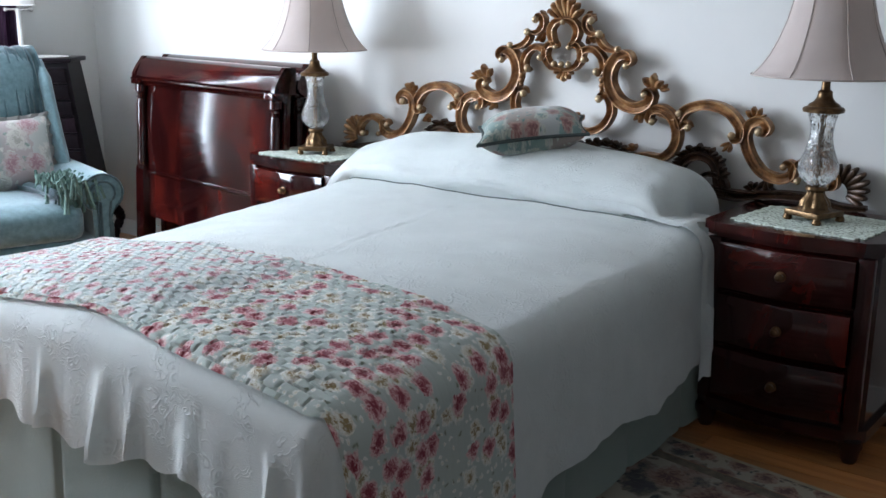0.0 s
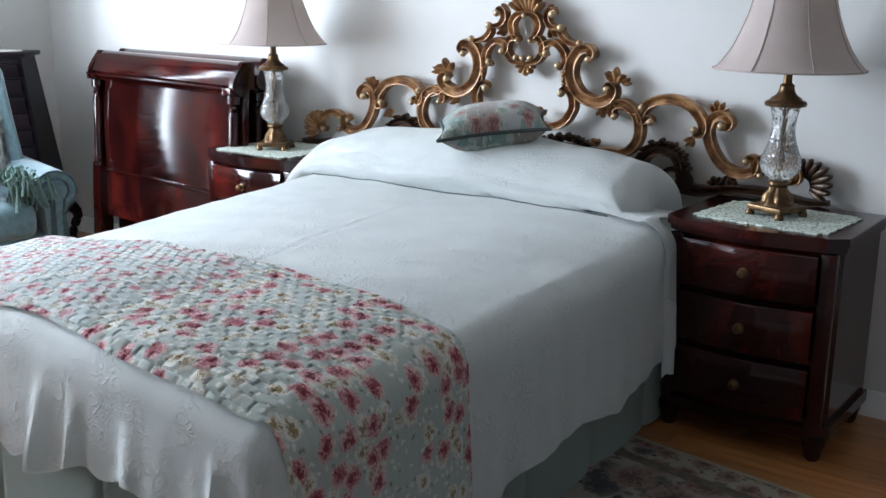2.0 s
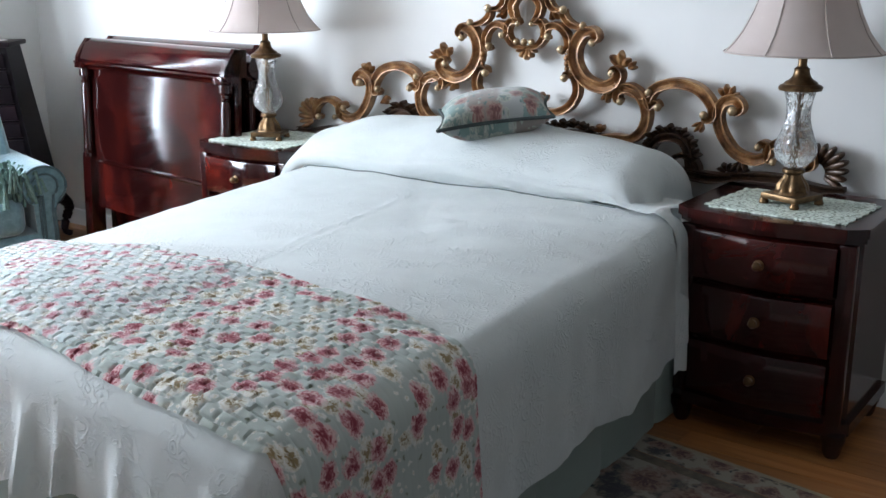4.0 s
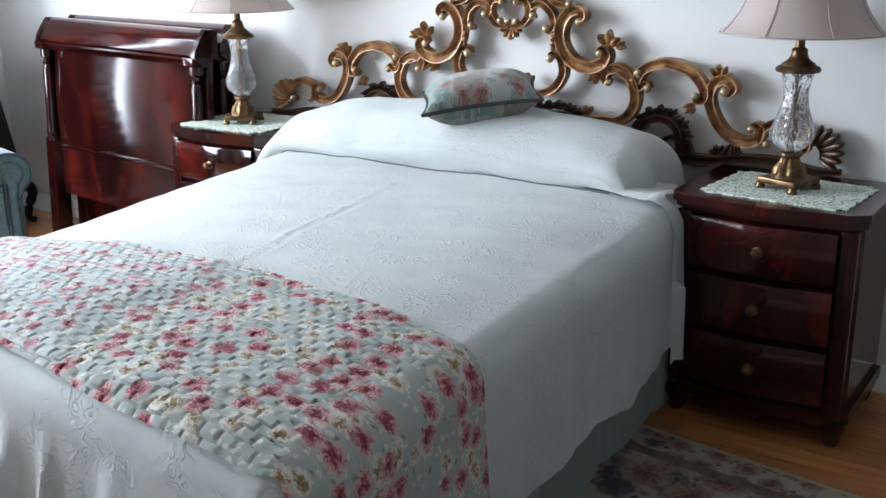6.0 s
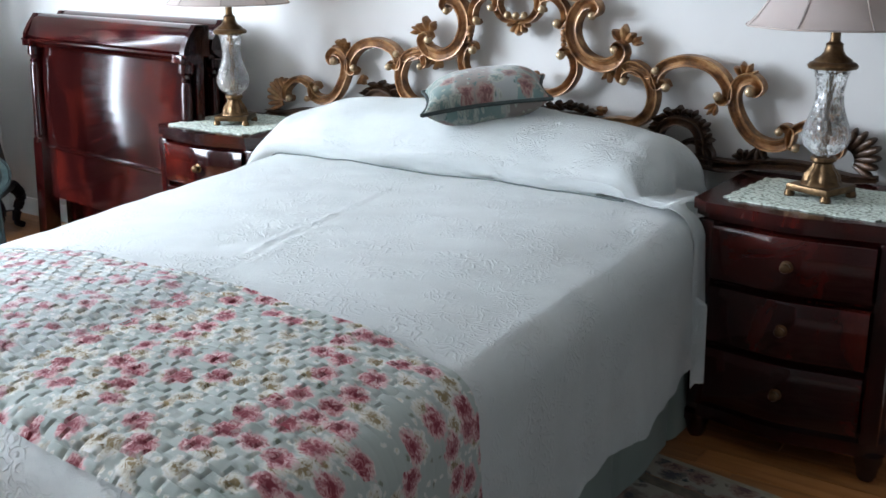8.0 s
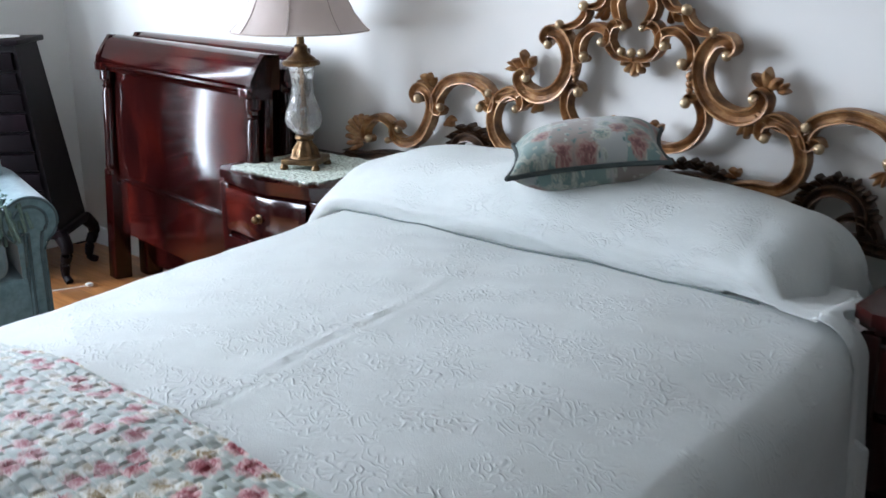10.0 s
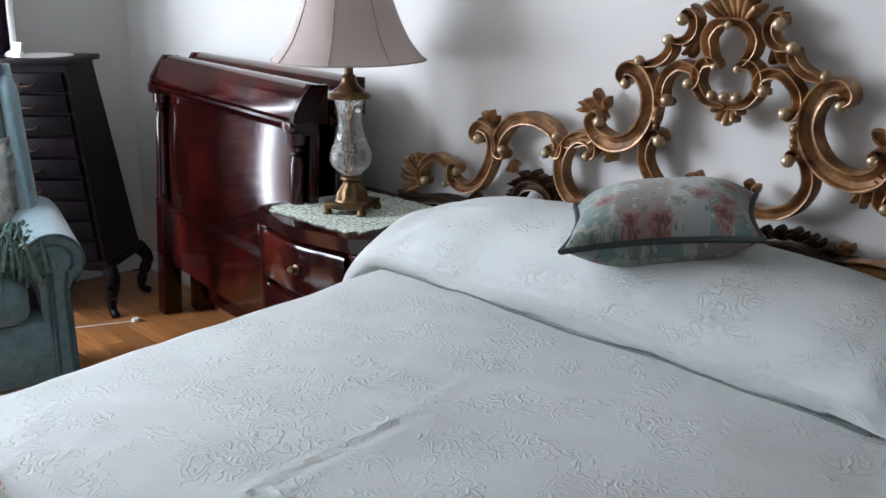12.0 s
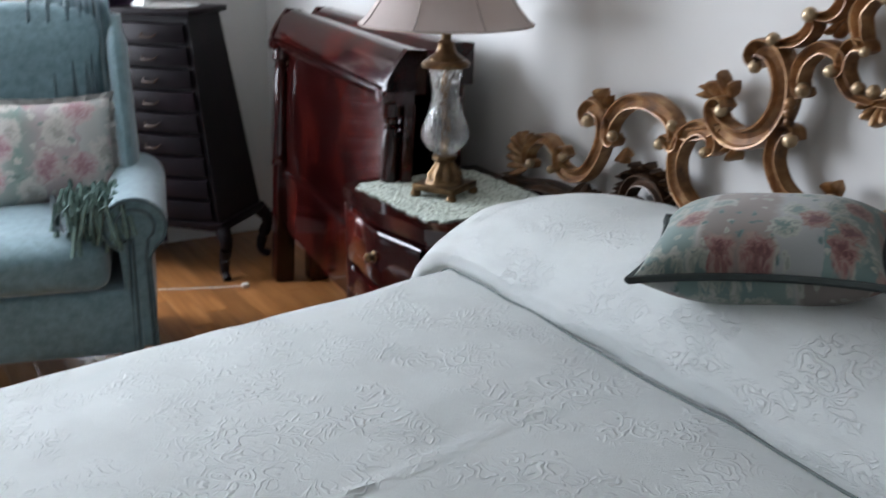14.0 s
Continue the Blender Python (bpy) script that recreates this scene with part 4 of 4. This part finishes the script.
# ---- spare sleigh-bed boards leaning on the wall ----
def sleigh_board(at, width, label, scale=1.0, low=0.2):
    """Local x along the board, y towards the room is negative, z up."""
    B = thing("sleigh_bed_board", label, "bed board", at, "dismantled sleigh-bed boards")
    W = width

    def run(name, prof, x0, x1, mat):
        bm = bmesh.new()
        rows = [[(x, y, z * scale) for y, z in prof] for x in (x0, x1)]
        grid(rows, closed_v=True, bm=bm)
        bm.verts.ensure_lookup_table()
        k = len(prof)
        bm.faces.new([bm.verts[i] for i in range(k)])
        bm.faces.new([bm.verts[k + i] for i in range(k)])
        return part(name, bm, mat, B)

    roll = [(0.0, 0.885), (-0.062, 0.885), (-0.07, 0.895), (-0.066, 0.91), (-0.058, 0.925), (-0.05, 0.945), (-0.036, 0.97), (-0.015, 0.988), (0.012, 0.992), (0.028, 0.986), (0.03, 0.975), (0.01, 0.95)]
    run("roll_top", roll, 0.0, W, FLAME)
    run("cornice", [(0.0, 0.852), (-0.045, 0.852), (-0.05, 0.862), (-0.066, 0.868), (-0.076, 0.878), (-0.076, 0.886), (0.0, 0.886)], -0.012, W + 0.012, MAHOGANY)
    panel = [(0.0, 0.43)] + [(-0.022 - 0.008 * math.sin(math.pi * k / 10), 0.43 + 0.422 * k / 10) for k in range(11)] + [(0.0, 0.852)]
    run("panel", panel, 0.07, W - 0.07, FLAME)
    run("bead_rail", [(0.0, 0.418), (-0.036, 0.418), (-0.042, 0.424), (-0.036, 0.431), (0.0, 0.431)], 0.07, W - 0.07, MAHOGANY)
    run("lower_rail", [(0.0, low), (-0.024, low), (-0.026, 0.418), (0.0, 0.418)], 0.07, W - 0.07, FLAME)
    for x in (0.035, W - 0.035):
        part("post", box(x - 0.036, x + 0.036, -0.06, 0.01, 0.0, 0.44, 0.005), MAHOGANY, B)
        part("back_post", box(x - 0.034, x + 0.034, -0.02, 0.01, 0.44, 0.852, 0.003), MAHOGANY, B)
        part("column", lathe([(0.03, 0.44), (0.03, 0.455), (0.022, 0.462), (0.026, 0.475), (0.024, 0.485), (0.023, 0.6), (0.024, 0.76), (0.018, 0.785), (0.025, 0.792), (0.018, 0.8), (0.02, 0.812), (0.03, 0.82), (0.03, 0.852)], 16), MAHOGANY, B, "turned column with ring mouldings", at=pose(x, -0.042, 0))
        part("carved_block", box(x - 0.03, x + 0.03, -0.084, -0.02, 0.855, 0.885, 0.006), MAHOGANY, B)
        part("end_cap", outline([(q, z * scale) for q, z in [(0.0, 0.88), (-0.075, 0.88), (-0.072, 0.91), (-0.05, 0.95), (-0.02, 0.992), (0.034, 0.99), (0.034, 0.88)]], -0.013, 0.013), MAHOGANY, B,
             at=pose(0.013 if x < W / 2 else W - 0.013, 0, 0) @ Matrix(((0, 0, 1, 0), (1, 0, 0, 0), (0, 1, 0, 0), (0, 0, 0, 1))))
    return B


sleigh_board(pose(-2.385, -0.19, 0.0, -3, 0, -7), 1.19, "glossy red-brown mahogany sleigh-bed board leaning on the wall")
sleigh_board(pose(-2.34, -0.075, 0.0, -2.0, 0, -4), 1.1, "second mahogany sleigh-bed board stacked behind the first", 1.005, 0.04)


# ---- tapered lingerie chest in the corner ----
def chest(at):
    C = thing("lingerie_chest", "tall dark cherry chest of narrow drawers tapering upward", "chest", at)
    wb, wt, db, dt, z0, z1 = 0.5, 0.28, 0.32, 0.22, 0.2, 0.96

    def width(z):
        f = (z - z0) / (z1 - z0)
        return wb + (wt - wb) * f, db + (dt - db) * f

    bm = bmesh.new()
    rows = []
    for z in (z0, z1):
        w, d = width(z)
        rows.append([(-w / 2, d / 2, z), (-w / 2, -d / 2, z), (w / 2, -d / 2, z), (w / 2, d / 2, z)])
    grid(rows, closed_v=True, bm=bm)
    bm.verts.ensure_lookup_table()
    bm.faces.new([bm.verts[i] for i in range(4)])
    bm.faces.new([bm.verts[4 + i] for i in range(4)])
    part("body", bm, EBONY, C)
    part("top", box(-0.165, 0.165, -0.14, 0.13, 0.96, 0.982, 0.006), EBONY, C)
    n = 9
    for k in range(n):
        a, b = z0 + 0.03 + (z1 - z0 - 0.05) * k / n, z0 + 0.03 + (z1 - z0 - 0.05) * (k + 0.9) / n
        rows = []
        for i in range(17):
            u = -1 + 2 * i / 16
            row = []
            for o, z in ((0, a), (0.01, a + 0.004), (0.014, (a + b) / 2), (0.01, b - 0.004), (0, b)):
                w, d = width(z)
                row.append((u * (w / 2 - 0.02), -d / 2 - o - (0.018 * (1 - u * u) if o else 0), z))
            rows.append(row)
        dr = part("drawer", grid(rows), EBONY, C)
        w, d = width((a + b) / 2)
        part("pull", tube(glide([(-0.03, -d / 2 - 0.03, (a + b) / 2), (-0.02, -d / 2 - 0.045, (a + b) / 2 - 0.01), (0.02, -d / 2 - 0.045, (a + b) / 2 - 0.01), (0.03, -d / 2 - 0.03, (a + b) / 2)], 4), 0.003, 6), UMBER, dr)
    part("apron", box(-0.265, 0.265, -0.175, 0.165, 0.19, 0.225, 0.008), EBONY, C)
    for x in (-1, 1):
        for y in (-1, 1):
            leg = glide([(x * 0.25, y * 0.145, 0.2), (x * 0.275, y * 0.165, 0.15), (x * 0.255, y * 0.15, 0.08), (x * 0.25, y * 0.145, 0.03), (x * 0.272, y * 0.165, 0.008)], 5)
            part("cabriole_leg", tube(leg, 0.03, 10, taper=lambda f: 1 - 0.6 * f if f < 0.85 else 0.55), EBONY, C)
    return C


chest(pose(-2.735, -0.47, 0, 0, 0, 42))
mat_ = thing("doily", "white lace doily on top of the dark chest", "doily", pose(-2.745, -0.48, 0.9825, 0, 0, 42))
part("lace", outline([(0.125 * math.cos(a / 24 * math.pi) * (1 + 0.04 * math.sin(a * 2)), 0.1 * math.sin(a / 24 * math.pi)) for a in range(48)], 0, 0.003), WHITE, mat_, smooth=False)
stick = thing("candle_lamp", "slim white column lamp with nickel arms on the chest", "lamp", pose(-2.79, -0.555, 0.986))
part("base", lathe([(0.035, 0), (0.036, 0.006), (0.026, 0.014), (0.014, 0.02), (0.011, 0.03)], 20), WHITE, stick)
part("column", lathe([(0.012, 0.028), (0.0125, 0.2), (0.015, 0.215), (0.012, 0.225)], 16), WHITE, stick)
part("arm", tube([(-0.06, -0.03, 0.222), (0.06, 0.03, 0.222)], 0.005), STEEL, stick)
for x in (-1, 1):
    part("arm_knob", ball(0.062 * x, 0.031 * x, 0.222, 0.011), STEEL, stick)
part("shade", lathe([(0.085, 0.24), (0.078, 0.245), (0.06, 0.34), (0.055, 0.4)], 24), WHITE, stick)
stand = thing("photo_stand", "small white easel-shaped ornament on the chest", "ornament", pose(-2.69, -0.585, 0.986, 0, 0, 30))
part("panel", box(-0.02, 0.02, -0.004, 0.004, 0.0, 0.055, 0.002), WHITE, stand, at=pose(0, 0, 0.001, -14, 0, 0))
part("strut", box(-0.004, 0.004, 0.012, 0.02, 0.0, 0.04, 0.001), WHITE, stand)


# ---- wing chair ----
def soft_box(w, d, h, r, bulge=0.02, seg=10):
    """A stuffed block with rounded edges."""
    bm = bmesh.new()
    bmesh.ops.create_cube(bm, size=2)
    bmesh.ops.subdivide_edges(bm, edges=bm.edges[:], cuts=seg, use_grid_fill=True)
    for v in bm.verts:
        p = Vector(v.co)
        size = Vector((w / 2, d / 2, h / 2))
        q = Vector(p[i] * size[i] for i in range(3))
        core = Vector(max(-size[i] + r, min(size[i] - r, q[i])) for i in range(3))
        off = q - core
        if off.length > 1e-6:
            q = core + off.normalized() * r
        puffy = (1 - p.x ** 2) * (1 - p.y ** 2) * bulge if abs(p.z) > 0.99 else 0
        q.z += puffy * (1 if p.z > 0 else -0.3)
        if abs(p.y) > 0.99:
            q.y += (1 - p.x ** 2) * (1 - p.z ** 2) * bulge * 0.6 * (1 if p.y > 0 else -1)
        v.co = q
    return bm


def wing_chair(at):
    """Local -y is the chair's front."""
    C = thing("wing_chair", "pale teal upholstered wing chair with rolled arms", "chair", at)
    part("base", soft_box(0.66, 0.62, 0.2, 0.02), TEAL, C, at=pose(0, 0.0, 0.22))
    part("seat_cushion", soft_box(0.5, 0.56, 0.15, 0.05, 0.02), TEAL, C, at=pose(0, -0.05, 0.385))
    part("back", soft_box(0.56, 0.14, 0.62, 0.06, 0.04), TEAL, C, at=pose(0, 0.29, 0.70, -10, 0, 0))
    for s in (-1, 1):
        # rolled arm with its scrolled front
        rows = []
        for i in range(16):
            y = -0.3 + 0.56 * i / 15
            sec = []
            for k in range(20):
                a = radians(-60 + 300 * k / 19)
                sec.append((s * (0.325 + 0.088 * math.cos(a)), y, 0.495 + 0.082 * math.sin(a)))
            sec += [(s * 0.285, y, 0.32), (s * 0.285, y, 0.14), (s * 0.36, y, 0.14), (s * 0.365, y, 0.4)]
            rows.append(sec)
        bm = grid(rows, closed_v=True)
        bm.verts.ensure_lookup_table()
        m = len(rows[0])
        bm.faces.new([bm.verts[i] for i in range(m)])
        bm.faces.new([bm.verts[len(bm.verts) - m + i] for i in range(m)])
        arm = part("arm", bm, TEAL, C)
        for grow in (1.0, 0.62):
            c = [(s * (0.325 + 0.084 * grow * math.cos(radians(t))), -0.304, 0.495 + 0.078 * grow * math.sin(radians(t))) for t in range(-50, 231, 14)]
            c = [(s * (0.335 + 0.028 * grow), -0.304, 0.14), (s * (0.335 + 0.024 * grow), -0.304, 0.4)] + c + [(s * (0.335 - 0.03 * grow), -0.304, 0.46), (s * (0.335 - 0.035 * grow), -0.304, 0.14)]
            part("arm_piping", tube(c, 0.005, 6), PIPING, arm, "dark teal piping")
        # wing
        rows = []
        for i in range(14):
            f = i / 13
            z = 0.5 + 0.5 * f
            y1 = 0.32 + 0.1 * f
            y0 = y1 - (0.3 - 0.13 * f - 0.02 * math.sin(f * math.pi)) * (1 if i < 12 else 0.86 if i == 12 else 0.6)
            th = 0.034 * (1 if i < 12 else 0.7)
            x = 0.31 - 0.02 * f
            rows.append([(s * (x + th * math.cos(a)), (y0 + y1) / 2 + (y1 - y0) / 2 * math.sin(a), z) for a in [2 * math.pi * k / 20 for k in range(20)]])
        bm = grid(rows, closed_v=True)
        bm.verts.ensure_lookup_table()
        bm.faces.new([bm.verts[len(bm.verts) - 20 + i] for i in range(20)])
        bm.faces.new([bm.verts[i] for i in range(20)])
        part("wing", bm, TEAL, C)
        for y in (-0.25, 0.27):
            part("leg", lathe([(0.014, 0), (0.02, 0.06), (0.026, 0.13)], 10), EBONY, C, at=pose(s * 0.28, y, 0))
    return C


CHAIR = pose(-2.025, -1.145, 0, 0, 0, 75)
wing_chair(CHAIR)
pil = thing("throw_pillow", "faded floral pillow with a ruffled edge on the chair", "pillow", CHAIR @ pose(0.09, 0.13, 0.615, 74, 0, 6))
cushion(0.36, 0.32, 0.12, RUFFLE, "cover", pil, 0.08)
ring = rim(0.36, 0.32, 0.08)
rows = [[(x * k, y * k, 0.012 * math.sin(i * 1.9) * (j > 0)) for i, (x, y, z) in enumerate(ring[:-1])] for j, k in enumerate((0.97, 1.04, 1.11))]
bm = grid(rows, closed_v=True)
bmesh.ops.solidify(bm, geom=bm.faces[:], thickness=0.002)
part("ruffle", bm, RUFFLE, pil)

blanket = thing("throw_blanket", "dark teal knitted throw draped over the chair's back", "blanket", CHAIR)
path = glide([(0, 0.48, 0.62), (0, 0.47, 0.85), (0, 0.455, 1.0), (0, 0.40, 1.045), (0, 0.32, 1.0), (0, 0.26, 0.85), (0, 0.205, 0.65), (0, 0.155, 0.5), (0, 0.05, 0.485), (0, -0.12, 0.495), (0, -0.28, 0.49)], 6)
rows, n = [], len(path)
for i, p in enumerate(path):
    f = i / (n - 1)
    row = []
    for k in range(41):
        u = k / 40
        x = 0.15 + 0.2 * (u - 0.5) * (1 + 0.25 * math.sin(f * 3)) + 0.07 * f * f
        fold = 0.016 * math.sin(u * 26 + f * 2.2) + 0.008 * math.sin(u * 57 + 1 - f * 4)
        row.append((x, p.y - abs(fold) * 0.8 - 0.008, p.z + fold * (0.9 if f > 0.62 else 0.2) + 0.012))
    rows.append(row)
bm = grid(rows)
bmesh.ops.solidify(bm, geom=bm.faces[:], thickness=0.006)
part("throw_cloth", bm, THROW, blanket)
bm = bmesh.new()
rnd = random.Random(4)
for k in range(230):
    x, y = 0.14 + 0.17 * rnd.random(), -0.02 - 0.28 * rnd.random()
    z = 0.5 + 0.05 * rnd.random()
    dx, dy = rnd.uniform(-0.04, 0.04), rnd.uniform(-0.05, 0.01)
    drop = rnd.uniform(0.0, 0.03) if y > -0.22 else rnd.uniform(0.03, 0.09)
    tube([(x, y, z), (x + dx * 0.5, y + dy * 0.6, z + 0.018), (x + dx, min(y + dy * 1.2, y - 0.01), z - drop)], 0.0065, 5, bm)
part("fringe", bm, FRINGE, blanket, "tangled green yarn fringe")


# ---- rug, cord ----
rug = thing("rug", "beige floral pile rug with a dark vine pattern", "rug", pose(0.02, 0.11, 0, 0, 0, -7))
rows = [[(x, y, 0.011 + 0.001 * noise.noise((x * 9, y * 9, 1))) for y in linspace(-3.6, -0.775, 40)] for x in linspace(0.55, 1.95, 30)]
bm = grid(rows, uv=[[(x, y) for y in linspace(-3.6, -0.775, 40)] for x in linspace(0.55, 1.95, 30)])
bmesh.ops.solidify(bm, geom=bm.faces[:], thickness=0.008)
part("field", bm, RUG, rug)


def rug_band(name, x0, x1, y0, y1, height, mat):
    xs, ys = linspace(x0, x1, 40), linspace(y0, y1, 24)
    bm = grid([[(x, y, height + 0.0008 * noise.noise((x * 12, y * 12, 3))) for y in ys] for x in xs], uv=[[(x * 1.9 + 5, y * 1.9) for y in ys] for x in xs])
    bmesh.ops.solidify(bm, geom=bm.faces[:], thickness=0.007)
    part(name, bm, mat, rug)


rug_band("outer_border", 0.42, 2.08, -0.642, -0.625, 0.0102, RUGEDGE)
rug_band("vine_border", 0.42, 2.08, -0.735, -0.643, 0.0112, RUG)
rug_band("inner_band", 0.42, 2.08, -0.775, -0.736, 0.0104, RUGBORDER)
rug_band("side_border", 1.951, 2.08, -3.6, -0.776, 0.0104, RUGBORDER)
rug_band("side_border", 0.42, 0.549, -3.6, -0.776, 0.0104, RUGBORDER)

cord = thing("power_cord", "thin white electric cord with a plug on the floor", "cord")
part("wire", tube(glide([(-2.62, -0.98, 0.003), (-2.5, -0.76, 0.003), (-2.41, -0.56, 0.003), (-2.34, -0.385, 0.004)], 8), 0.0022, 6), WHITE, cord)
part("plug", box(-2.35, -2.325, -0.385, -0.36, 0.0, 0.014, 0.004), WHITE, cord)


# ---- oak strips ----
rnd = random.Random(2)
PW = 0.083
shared = {}
y, r = -0.001, 0
while y > FRONT:
    x = LEFT + 0.001 - rnd.random() * 0.9
    while x < RIGHT:
        length = rnd.choice((0.9, 1.2, 1.5, 1.8))
        a, b = max(x, LEFT + 0.001), min(x + length, RIGHT)
        if b - a > 0.05:
            key = round(b - a, 3)
            if key not in shared:
                bmp = box(0, b - a - 0.0015, -PW + 0.0015, 0, -0.008, 0.0, 0.001)
                me = bpy.data.meshes.new("plank")
                bmp.to_mesh(me)
                bmp.free()
                me.materials.append(OAK)
                shared[key] = me
            ob = new("plank", shared[key])
            ob.parent = floor
            ob.location = (a, y, 0)
        x += length
    y -= PW
    r += 1
